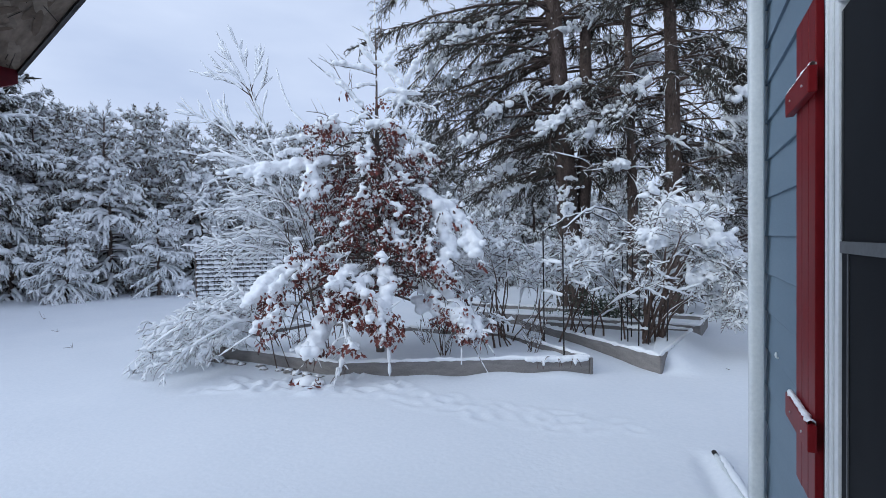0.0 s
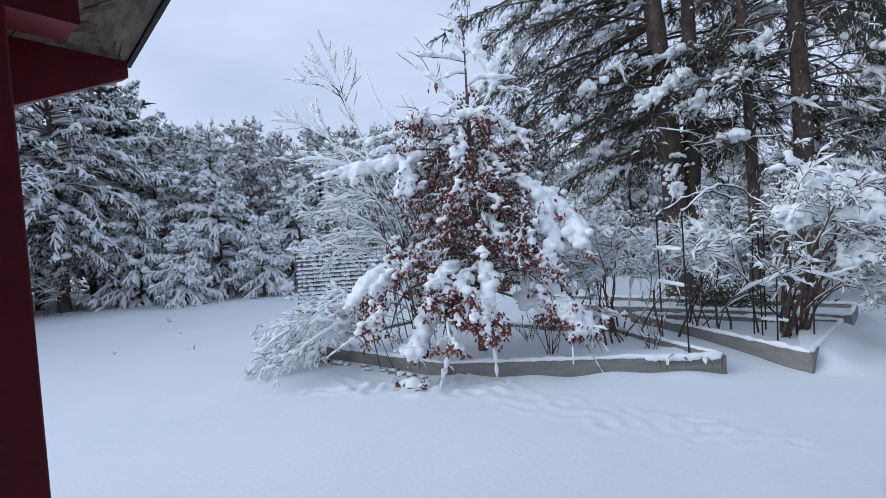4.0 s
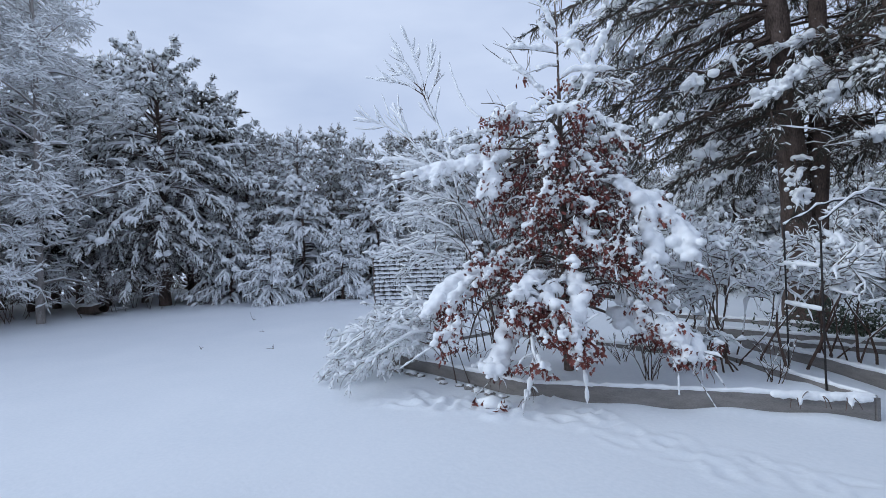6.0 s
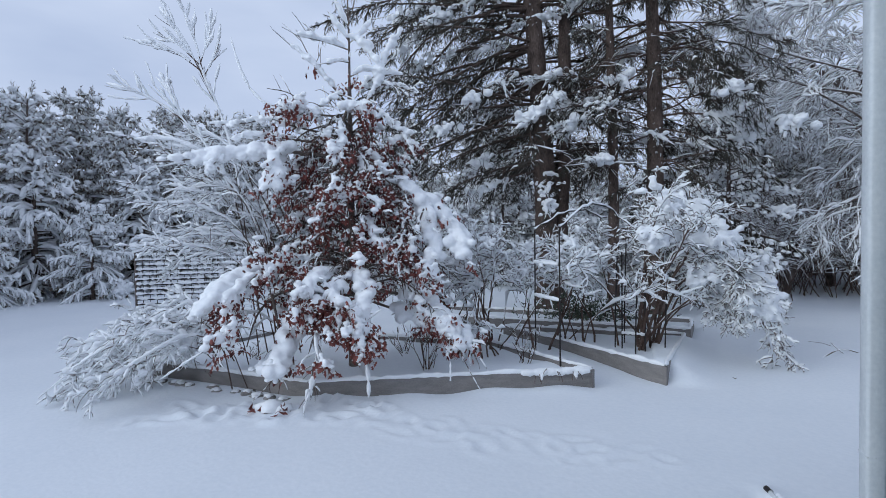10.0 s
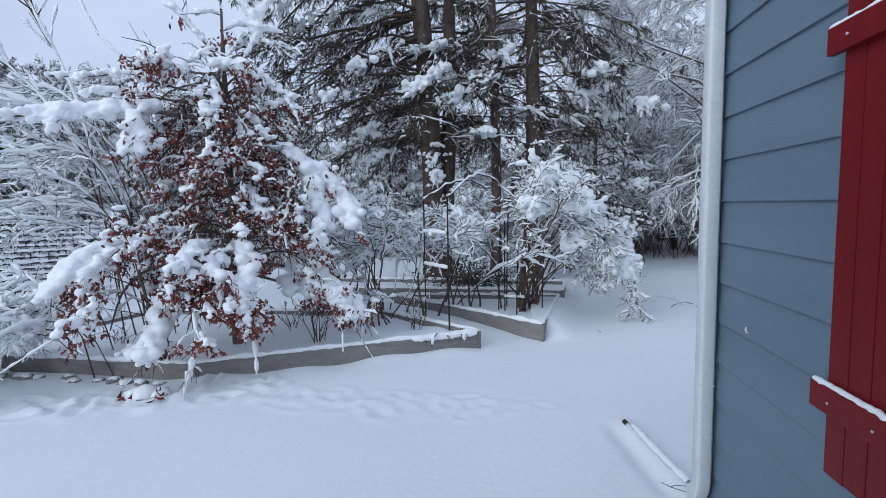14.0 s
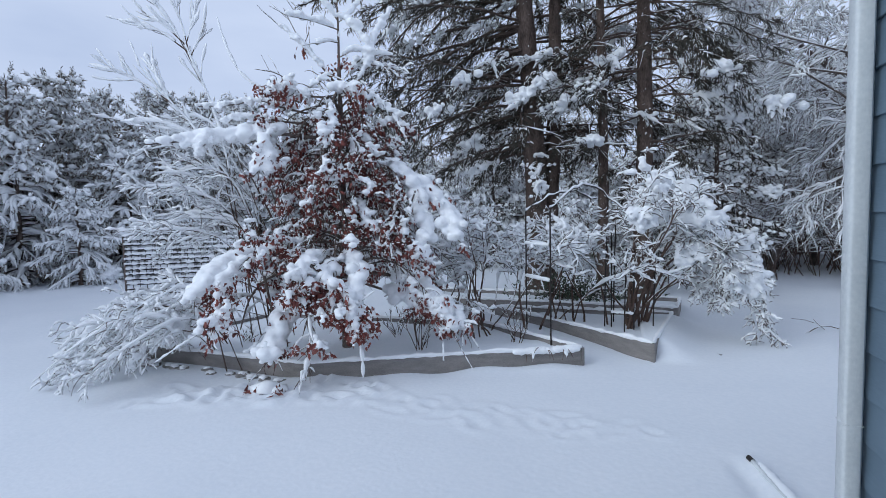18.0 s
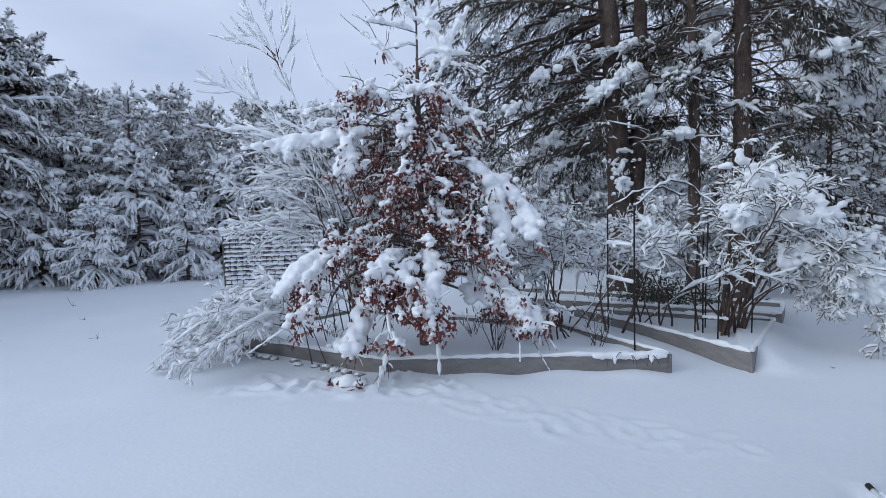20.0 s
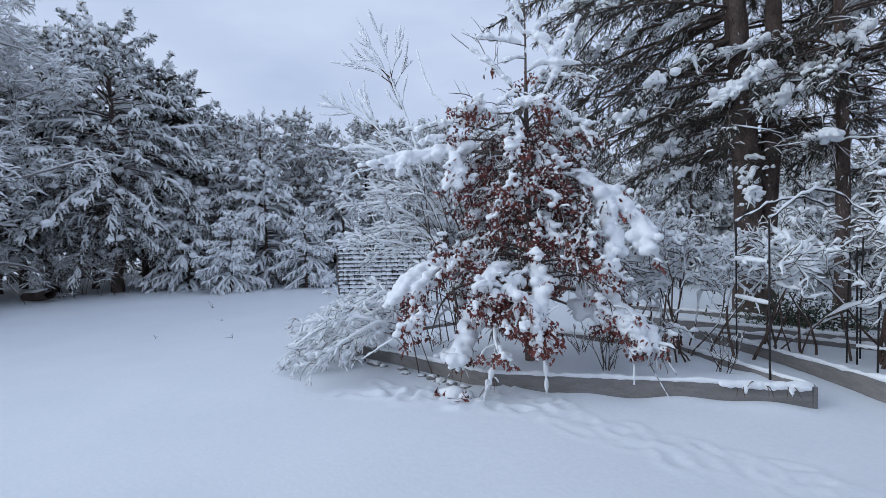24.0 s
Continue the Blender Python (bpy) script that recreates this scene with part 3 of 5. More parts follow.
# ---- raised beds ----
def bed(name_label, corners, soil=0.125, top=0.185, group="raised beds"):
    """A raised bed of upright boards with snow along the tops and a snowy fill."""
    ob = thing("raised_bed", name_label, "raised bed", group=group)
    rng = np.random.default_rng(int(abs(corners[0][0]) * 1000))
    n = len(corners)
    for i in range(n):
        a, b = np.array(corners[i]), np.array(corners[(i + 1) % n])
        d = (b - a) / np.linalg.norm(b - a)
        board = part("board", plank(a + d * (0.021 if i % 2 else -0.02), b - d * (0.021 if i % 2 else -0.02), -0.12, top, 0.04), BOARD, ob)
        m = max(8, int(np.linalg.norm(b - a) / 0.07))
        s = np.linspace(0.0, 1.0, m)[:, None]
        line = np.concatenate([a + (b - a) * s, np.full((m, 1), top)], 1)
        line[:, :2] += rng.normal(0, 0.004, (m, 2))
        R = 0.034 * (1 + 0.22 * rng.normal(0, 1, m)).clip(0.5, 1.6)
        R[[0, -1]] *= 0.55
        line[:, 2] += R * 0.35
        part("snow_cap", tubes(line[None], R[None] * 0.75, 8), SNOW, board, "ridge of snow on the board")
    bm = bmesh.new()
    inner = [bm.verts.new((x, y, soil)) for x, y in corners]
    face = bm.faces.new(inner)
    bmesh.ops.recalc_face_normals(bm, faces=[face])
    if face.normal.z < 0:
        face.normal_flip()
    bmesh.ops.triangulate(bm, faces=bm.faces[:])
    for _ in range(4):
        bmesh.ops.subdivide_edges(bm, edges=bm.edges[:], cuts=1, use_grid_fill=True)
    for v in bm.verts:
        v.co.z += 0.035 * noise.noise(v.co * 2.2) + 0.015 * noise.noise(v.co * 7)
    me = bpy.data.meshes.new("snow_fill")
    bm.to_mesh(me), bm.free()
    me.materials.append(SNOW_GROUND)
    me.polygons.foreach_set("use_smooth", [True] * len(me.polygons))
    part("snow_fill", me, SNOW_GROUND, ob, "uneven snow filling the bed")
    return ob


BED_A = [(-5.38, 4.34), (-2.6, 4.22), (0.055, 5.6), (-1.35, 6.6), (-4.75, 6.4)]
BED_B = [(0.8, 5.97), (1.17, 7.92), (-1.45, 7.82)]
BED_C = [(1.28, 8.33), (1.42, 9.3), (-3.2, 9.6), (-2.75, 8.5)]
bed("grey board raised bed round the oak, snow on its edges", BED_A)
bed("wedge-shaped grey board raised bed with snowy shrubs", BED_B)
bed("long grey board raised bed before the big conifers", BED_C)


def rock(rng, r):
    v = BALL_V * (1 + rng.normal(0, 0.12, (len(BALL_V), 1))) * np.array([[r * rng.uniform(0.9, 1.3), r * rng.uniform(0.8, 1.1), r * 0.75]])
    return v, BALL_F


rng = np.random.default_rng(21)
for k in range(17):
    s = k / 16
    x, y = -4.85 + 2.0 * s + rng.normal(0, 0.03), 4.15 - 0.07 * s + rng.normal(0, 0.02)
    st = thing("edging_stone", "small grey edging stone with a cap of snow", "stone", x, y, rng.uniform(-0.01, 0.03), rng.uniform(0, 360), group="edging stones")
    r = rng.uniform(0.05, 0.09)
    part("stone", rock(rng, r), STONE, st)
    part("snow_cap", lumps_at(rng, [(0, 0, r * 0.5), (r * 0.4, 0, r * 0.45)], np.array([0.7, 0.5]) * r, 0.45), SNOW, st)
logs = thing("leaf_clump", "small snowy clump of fallen dark leaves", "leaf clump", -2.68, 3.78, 0.01)
part("snow_cap", lumps_at(rng, [(0, 0, 0.07), (0.1, 0.03, 0.05), (-0.11, 0.0, 0.05)], np.array([0.12, 0.09, 0.08]), 0.6), SNOW, logs)
q = np.stack([rng.uniform(-0.2, 0.2, 50), rng.uniform(-0.1, 0.05, 50), rng.uniform(0.0, 0.06, 50)], -1)
part("leaves", blades(rng, q, unit(rng.normal(0, 1, (50, 3))), 0.07, 0.018), LEAF, logs, kind="stuff")


# ---- conifers ----
def conifer(seed, label, H, R, base, whorl=0.34, per=5, twigs=13.0, reach=0.36, droop=0.7, snow=0.8, depth=0.03, needle=0.022, trunk_r=0.1, up=25, fine=0, material=None, spiky=4, shape=0.9, dead=0, inner=0.18, clump=0.0, el0=-8, hang=0.75, dust=0.0, seg=3, lump=0.1, puff=0.0, bend=0.14, lift=0.5, blade=0.0, feather=0.0, ragged=0.27, candles=0.0, gap=None, weep=0.9, toward=None, shade=0.0):
    """A conifer at the origin: trunk, whorls of limbs, sprigs of needles along them and the snow that they carry."""
    rng = np.random.default_rng(seed)
    material = material or NEEDLE
    ob = thing("conifer", label, "conifer")
    k = 12
    tz = np.linspace(-0.15, H, k)
    TP = np.stack([0.015 * H * np.sin(tz * 0.5 + seed) * tz / H, 0.012 * H * np.cos(tz * 0.4 + seed) * tz / H, tz], -1)[None]
    TR = trunk_r * (1 - 0.96 * np.linspace(0, 1, k) ** 1.1)[None] + 0.012
    TR[0, 0] *= 1.25
    part("trunk", rough_trunk(TP[0], TR[0], 18, 70) if fine else tubes(TP, TR, 10), BARK, ob)
    if fine:
        w = rng.uniform(0, 1, 160)
        p, _ = along(TP, np.zeros(160, int), w * 0.75)
        a = rng.normal(radians(200), 1.1, 160)
        rr = np.interp(w * 0.75, np.linspace(0, 1, k), TR[0])[:, None]
        p = p + np.stack([np.cos(a), np.sin(a), 0 * a], -1) * rr * 0.98
        part("bark_snow", lumps_at(rng, p, 0.008 * rng.uniform(0.1, 1.0, 160) ** 2 + 0.002, 2.5), SNOW, ob, "flecks of snow stuck in the bark", kind="stuff")
    zs = np.concatenate([np.arange(base, min(7.8, H * 0.985), whorl), np.arange(7.8, H * 0.985, whorl * 7)])
    z = np.repeat(zs, per) + rng.normal(0, whorl * 0.35, len(zs) * per)
    q = ((z - base) / (H - base)).clip(0, 1)
    az = rng.uniform(0, 2 * np.pi, len(z))
    if toward is not None:
        az = np.where(rng.random(len(z)) < 0.5, rng.normal(radians(toward), 0.75, len(z)), az)
    L = (R * (1 - q) ** shape * (0.55 + 0.45 * np.clip(q * 6, 0, 1)) * rng.uniform(0.88 - ragged, 0.88 + ragged, len(z))).clip(0.3 * min(1, H / 6))
    L = np.where(z > 7.8, 0.6 * L, L)
    if gap is not None:
        # boughs are sparse on one side
        lost = (np.cos(az - radians(gap)) > 0.75) & (rng.random(len(z)) < 0.8)
        z, q, az, L = z[~lost], q[~lost], az[~lost], L[~lost]
    el = np.radians(el0 + (up - el0) * q + rng.normal(0, 8, len(z)))
    D = np.stack([np.cos(az) * np.cos(el), np.sin(az) * np.cos(el), np.sin(el)], -1)
    P0, _ = along(TP, np.zeros(len(z), int), (z + 0.15) / (H + 0.15))
    B = grow(rng, P0, D, L, 6, droop * (1 - 0.7 * q), 0.11)
    limb_r = taper(len(B), 6, 0.01 + 0.007 * L, 0.004)
    part("branchwork", tubes(B, limb_r, 4), BARK, ob, kind="stuff")
    if dead:
        i = rng.integers(0, max(1, int(len(B) * 0.45)), dead)
        p, d = along(B, i, rng.uniform(0.05, 0.8, dead))
        X = grow(rng, p, fan(rng, d, 30, 80, 0.4), rng.uniform(0.25, 0.8, dead), 4, 0.35, 0.16)
        part("deadwood", tubes(X, taper(dead, 4, 0.005, 0.002), 3), TWIG, ob, "bare dead twigs", kind="stuff")
        part("twig_snow", snow_on(rng, X, np.full(X.shape[:2], 0.004), 0.01, 0.5, 4, 0.2 if fine else 0.6, 0.4, 0.8), SNOW, ob, "snow on the dead twigs", kind="stuff")
    n = np.maximum(3, (L * twigs).astype(int))
    i = np.repeat(np.arange(len(B)), n)
    t = inner + (1 - inner) * rng.random(len(i)) ** 0.8
    p, d = along(B, i, t)
    ln = (reach * (0.45 + 0.55 * (1 - t)) * np.clip(L[i] / (0.5 * R), 0.45, 1.2) * rng.uniform(0.7, 1.25, len(i))) + 0.09
    S = grow(rng, p, fan(rng, d, 15, 65, hang), ln, seg, droop * weep * (1 - 0.6 * q[i]), bend)
    S = np.concatenate([S, grow(rng, B[:, -1], B[:, -1] - B[:, -2], np.full(len(B), 0.16), seg, 0.1, 0.05)])
    own = np.concatenate([i, np.arange(len(B))])
    if candles:
        # upright young shoots at the ends of the upper boughs
        c = np.nonzero(q > 0.45)[0].repeat(2)
        p, d = along(B, c, rng.uniform(0.75, 1.0, len(c)))
        S = np.concatenate([S, grow(rng, p, unit(d * 0.3 + np.array([[0, 0, 1.0]])), candles * rng.uniform(0.6, 1.2, len(c)), seg, 0.0, 0.1)])
        own = np.concatenate([own, c])
    first = len(S)
    if fine:
        j = np.repeat(np.arange(len(S)), fine)
        p, d = along(S, j, rng.uniform(0.1, 1.0, len(j)))
        S2 = grow(rng, p, fan(rng, d, 20, 65, 0.6), rng.uniform(0.07, 0.16, len(j)), seg, droop * weep, 0.18)
        S, own = np.concatenate([S, S2]), np.concatenate([own, own[j]])
    R1 = np.broadcast_to(needle * np.interp(np.linspace(0, 1, seg), [0, 0.4, 0.7, 1], [0.55, 1.0, 0.9, 0.2]), S.shape[:2]) * rng.uniform(0.7, 1.3, (len(S), 1))
    chunks = [tubes(S, R1 * 0.75, 3)] if not feather else []
    if spiky:
        j = np.repeat(np.arange(len(S)), spiky)
        p, d = along(S, j, rng.uniform(0.05, 1.0, len(j)))
        chunks.append(blades(rng, p, fan(rng, d, 25, 60, 0.1), (blade or needle * 3) * rng.uniform(0.7, 1.3, len(j)), feather or needle * 0.22))
    part("needles", joined(chunks), material, ob, kind="stuff")
    # under the crown of an old tree little snow gets in
    keep = rng.random(len(S)) < snow * (1 - shade * (1 - q[own]) ** 0.7)
    if fine:
        keep[:first] = False
    m = rng.random(len(B)) < snow * (1 - shade)
    chunks = []
    if clump:
        # only some boughs still hold their snow, in thick clumps towards the ends
        held = rng.random(len(B)) < clump
        keep &= held[own] | (rng.random(len(S)) < dust)
        m &= held
        near = held & (P0[:, 2] < 8.5)
        near[np.argmin(P0[:, 2])] = True
        h = np.repeat(np.nonzero(near)[0], np.maximum(6, (L[near] * 58).astype(int)))
        t = rng.uniform(0.45, 1.0, len(h))
        p, _ = along(B, h, t)
        wave = np.array([noise.noise(Vector(c) * 3.2 + Vector((seed, 0, 4))) for c in p])
        on = wave > -0.08
        h, t, p, wave = h[on], t[on], p[on] + rng.normal(0, 1, (int(on.sum()), 3)) * np.array([[0.12, 0.12, 0.035]]), wave[on]
        load = lump * rng.uniform(0.08, 0.4, len(h)) * (0.6 + 1.4 * wave.clip(0, 0.45))
        C, r = [p + np.stack([0 * t, 0 * t, load * 0.4], -1)], [load]
        # fingers of snow on the sprigs that hang from these boughs
        wave = np.array([noise.noise(Vector(c) * 3.2 + Vector((seed, 0, 4))) for c in S[:first, 0]])
        w = np.nonzero(near[own[:first]] & (rng.random(first) < 0.6) & (wave > 0.0))[0].repeat(12)
        t = np.tile(np.linspace(0.02, 0.98, 12), len(w) // 12)
        p, _ = along(S, w, t)
        C.append(p), r.append(lump * 0.26 * (1.1 - 0.65 * t) * rng.uniform(0.6, 1.2, len(w)))
        melted("snow_clot", np.concatenate(C), np.concatenate(r), ob, 0.018, "thick clots of snow on some boughs")
    if puff:
        # rounded tufts of snow on some of the sprigs in place of a drawn-out load
        tuft = keep & (rng.random(len(S)) < puff)
        keep &= ~tuft
        p = S[tuft, 1] + np.array([[0, 0, depth * 0.6]])
        chunks.append(lumps_at(rng, p, depth * rng.uniform(1.1, 2.2, len(p)), 0.7))
    Sk, Rk = S[keep], R1[keep]
    chunks.append(snow_on(rng, Sk, Rk, depth * (0.8 if fine else 1.0), 0.3, 3 if puff else 4, 0.5 if fine else 1.0, 0.65 if feather else 0.35, lift))
    if m.any() and not fine:
        chunks.append(snow_on(rng, B[m], limb_r[m], depth * 0.6, 0.5, 4, 1.0, 0.3, lift))
    part("snow_load", joined(chunks), SNOW, ob, "snow lying on the boughs", kind="stuff")
    return ob


def set_down(ob, x, y, z=0, turn=0, size=1.0):
    ob.matrix_basis = pose(x, y, z, 0, 0, turn) @ Matrix.Diagonal((size, size, size, 1))


def repeat(ob, rows):
    """The first row places the thing itself, the others are copies of it."""
    x, y, turn, size = rows[0]
    set_down(ob, x, y, -0.02, turn, size)
    for x, y, turn, size in rows[1:]:
        c = copy_thing(ob, Matrix.Identity(4))
        set_down(c, x, y, -0.02, turn, size)


def polar(az, dist):
    """A place on the plan: degrees to the left of north and metres from the yard's south side."""
    return 0.5 - math.sin(radians(az)) * dist, math.cos(radians(az)) * dist


# small snow-laden spruces at the wood's edge
YOUNG = dict(bend=0.14, hang=0.75, lift=0.65, weep=2.0, blade=0.07, feather=0.011, spiky=5, candles=0.12, ragged=0.18)
small = conifer(31, "small young spruce bowed under thick snow", 2.45, 1.3, 0.12, 0.2, 8, 14, 0.2, 0.8, 0.97, 0.06, 0.024, 0.045, 40, 0, NEEDLE, el0=-12, shape=0.8, **YOUNG)
set_down(small, *polar(64.3, 16.6), 0, 20, 1.0)
small2 = conifer(32, "small spreading spruce weighed down by snow", 2.65, 1.5, 0.12, 0.2, 8, 13, 0.2, 0.9, 0.97, 0.061, 0.024, 0.05, 35, 0, NEEDLE, el0=-14, shape=0.8, **YOUNG)
set_down(small2, *polar(56.6, 16.8), 0, 0, 1.0)
for az, dist, turn, size in ((15.5, 16.2, 70, 1.2), (8.0, 16.0, 190, 1.15), (4.6, 16.4, 300, 1.05), (-2.2, 16.2, 20, 1.15), (19.5, 16.3, 250, 1.25), (60.8, 18.0, 40, 1.6), (52.3, 18.2, 200, 1.5), (68.3, 18.3, 90, 1.35), (47, 18.4, 130, 1.5), (40.5, 19.0, 20, 1.5), (24, 17.0, 250, 1.25), (12.3, 16.6, 310, 1.15), (1.5, 17.0, 80, 1.2), (-9, 18, 140, 1.3)):
    set_down(copy_thing(small2, Matrix.Identity(4)), *polar(az, dist), -0.02, turn, size)

# middle pines along the left side of the yard
LADEN = dict(puff=0.05, bend=0.2, inner=0.06, hang=0.6, lift=0.7, weep=1.9, spiky=5, feather=0.016, blade=0.13, candles=0.3)
pine_a = conifer(41, "mid-height pine thick with snow at the wood's edge", 5.8, 2.3, 0.8, 0.32, 7, 13, 0.27, 0.95, 0.96, 0.074, 0.03, 0.09, 50, 0, NEEDLE_PINE, shape=0.55, el0=-5, ragged=0.25, shade=0.05, **LADEN)
pine_b = conifer(42, "snowy pine with drooping boughs in the wood", 6.6, 2.5, 0.9, 0.33, 7, 13, 0.28, 1.05, 0.96, 0.074, 0.03, 0.1, 50, 0, NEEDLE_PINE, shape=0.55, el0=-5, ragged=0.25, shade=0.05, **LADEN)
LADEN.update(inner=0.34)
pine_c = conifer(43, "tall dark pine with snow on its outer boughs", 8.5, 3.9, 2.1, 0.33, 9, 12, 0.3, 0.75, 0.97, 0.08, 0.03, 0.16, 45, 0, NEEDLE_DARK, shape=0.5, dead=3000, shade=0.34, ragged=0.22, **LADEN)


def at(az, dist, turn, size):
    return (*polar(az, dist), turn, size)


repeat(pine_c, [at(74.5, 19.0, 0, 1.0), at(70.2, 20.5, 120, 0.92), at(79.5, 21, 200, 1.0), at(92, 19, 40, 1.05), at(99, 17, 90, 1.0), at(108, 19, 10, 1.0)])
repeat(pine_a, [at(61, 18.6, 0, 1.0), at(53.5, 19.2, 80, 0.98), at(46, 19, 160, 1.0), at(37, 20, 240, 0.98), at(66.5, 19.5, 300, 0.95), at(30, 19, 20, 0.95), at(16, 19.5, 99, 1.0), at(4, 20, 10, 0.9), at(21, 17.5, 70, 0.62), at(9.5, 17, 210, 0.6), at(-1.5, 17.5, 40, 0.6), at(-12, 19, 140, 0.9), at(14.5, 18.0, 140, 0.55), at(4.2, 17.2, 280, 0.52), at(-6.0, 18.2, 190, 0.6), at(27, 17.5, 30, 0.6)])
repeat(pine_b, [at(57.5, 20.5, 0, 1.0), at(49.5, 20.8, 110, 0.98), at(41.5, 21, 190, 0.98), at(33.5, 21.5, 250, 0.98), at(26, 21, 10, 1.0), at(64, 22, 66, 1.0), at(-7, 22, 33, 1.0), at(12.5, 21.5, 133, 0.95), at(-16, 22, 250, 1.0), at(-24, 20, 20, 1.05)])

# deeper woods: dark, closely set conifers behind the first rows
deep = conifer(46, "dark conifer deep in the wood with a little snow", 9.0, 2.8, 0.05, 0.5, 5, 3.6, 0.9, 0.7, 0.75, 0.075, 0.095, 0.12, 35, 0, NEEDLE, shape=0.6, spiky=1)
rng = np.random.default_rng(47)
rows = []
for az in np.arange(-40, 118, 4.4):
    far = 26.5 + rng.normal(0, 1.6)
    low = 0.72 if 18 < az < 68 else 0.58 if az < 20 else 0.9
    rows.append(at(az + rng.normal(0, 0.8), far, rng.uniform(0, 360), low * rng.uniform(0.92, 1.08)))
    if az < 20:
        rows.append(at(az + 2.2, 22.8 + rng.normal(0, 0.5), rng.uniform(0, 360), 0.4 * rng.uniform(0.9, 1.1)))
repeat(deep, rows)
stems = conifer(48, "dark bare-stemmed conifer in the shade of the wood", 7.7, 2.6, 2.2, 0.5, 6, 4, 0.8, 0.6, 0.4, 0.06, 0.09, 0.12, 35, 0, NEEDLE_DARK, shape=0.5, spiky=1)
rng = np.random.default_rng(49)
repeat(stems, [at(az + rng.normal(0, 0.6), 20.5 + rng.uniform(0, 4.5), rng.uniform(0, 360), rng.uniform(0.8, 1.0)) for az in np.arange(68, 106, 2.1)])

# the big conifers behind the beds
BIG = dict(el0=4, hang=0.55, bend=0.22, blade=0.05, weep=1.15)
spruce = conifer(51, "big dark spruce with patches of snow on its boughs", 15.5, 4.8, 3.0, 0.42, 9, 16, 0.36, 0.6, 0.9, 0.022, 0.0095, 0.235, 25, 4, NEEDLE_DARK, spiky=8, shape=0.4, dead=700, inner=0.12, clump=0.11, dust=0.27, lump=0.22, gap=-96, toward=168, ragged=0.2, **BIG)
spruce.matrix_basis = pose(-1.12, 10.25, 0, 0, -2.2, 15)
spruce2 = conifer(54, "second dark spruce stem grown against its neighbour", 13.5, 2.6, 3.4, 0.5, 5, 12, 0.34, 0.5, 0.9, 0.02, 0.01, 0.17, 22, 4, NEEDLE_DARK, spiky=7, shape=0.5, dead=400, inner=0.3, clump=0.16, dust=0.2, lump=0.17, gap=77, **BIG)
spruce2.matrix_basis = pose(-1.0, 10.42, 0, 0, -2.2, 200)
spruce3 = conifer(52, "slender dark-stemmed conifer with sparse snowy boughs", 12.5, 2.2, 3.0, 0.42, 5, 12, 0.32, 0.5, 0.9, 0.022, 0.01, 0.1, 22, 4, NEEDLE_DARK, spiky=7, shape=0.5, dead=500, inner=0.3, clump=0.3, dust=0.25, lump=0.2, **BIG)
set_down(spruce3, 0.12, 10.2, 0, 40)
spruce4 = conifer(53, "tall brown-barked conifer carrying clumps of snow", 14.5, 2.6, 2.6, 0.4, 8, 14, 0.34, 0.8, 0.9, 0.024, 0.01, 0.16, 20, 4, NEEDLE_DARK, spiky=8, shape=0.4, dead=500, inner=0.3, clump=0.26, dust=0.55, lump=0.24, gap=169, toward=-110, **BIG)
set_down(spruce4, 0.86, 10.4, 0, 100)


young = conifer(55, "young spruce under the big trees loaded with thick snow", 4.4, 1.7, 0.3, 0.3, 6, 12, 0.2, 0.9, 0.95, 0.034, 0.014, 0.06, 35, 2, NEEDLE_DARK, spiky=7, shape=0.7, inner=0.15, clump=0.55, dust=0.6, lump=0.14, puff=0.4, hang=0.7, bend=0.2, blade=0.045, weep=1.2)
set_down(young, 2.35, 11.6, 0, 30)
set_down(copy_thing(young, Matrix.Identity(4)), -3.4, 15.6, -0.02, 160, 0.9)
set_down(copy_thing(young, Matrix.Identity(4)), 1.0, 16.6, -0.02, 250, 0.9)


# ---- bare trees and shrubs ----
def arc(rows, k=8):
    """A rounded line through a few places."""
    P = np.asarray(rows, float)
    t = np.linspace(0, len(P) - 1, 3 * k)
    L = np.stack([np.interp(t, np.arange(len(P)), P[:, c]) for c in range(3)], -1)
    for _ in range(6):
        L[1:-1] = (L[:-2] + 2 * L[1:-1] + L[2:]) / 4
    return L[np.linspace(0, 3 * k - 1, k).astype(int)]


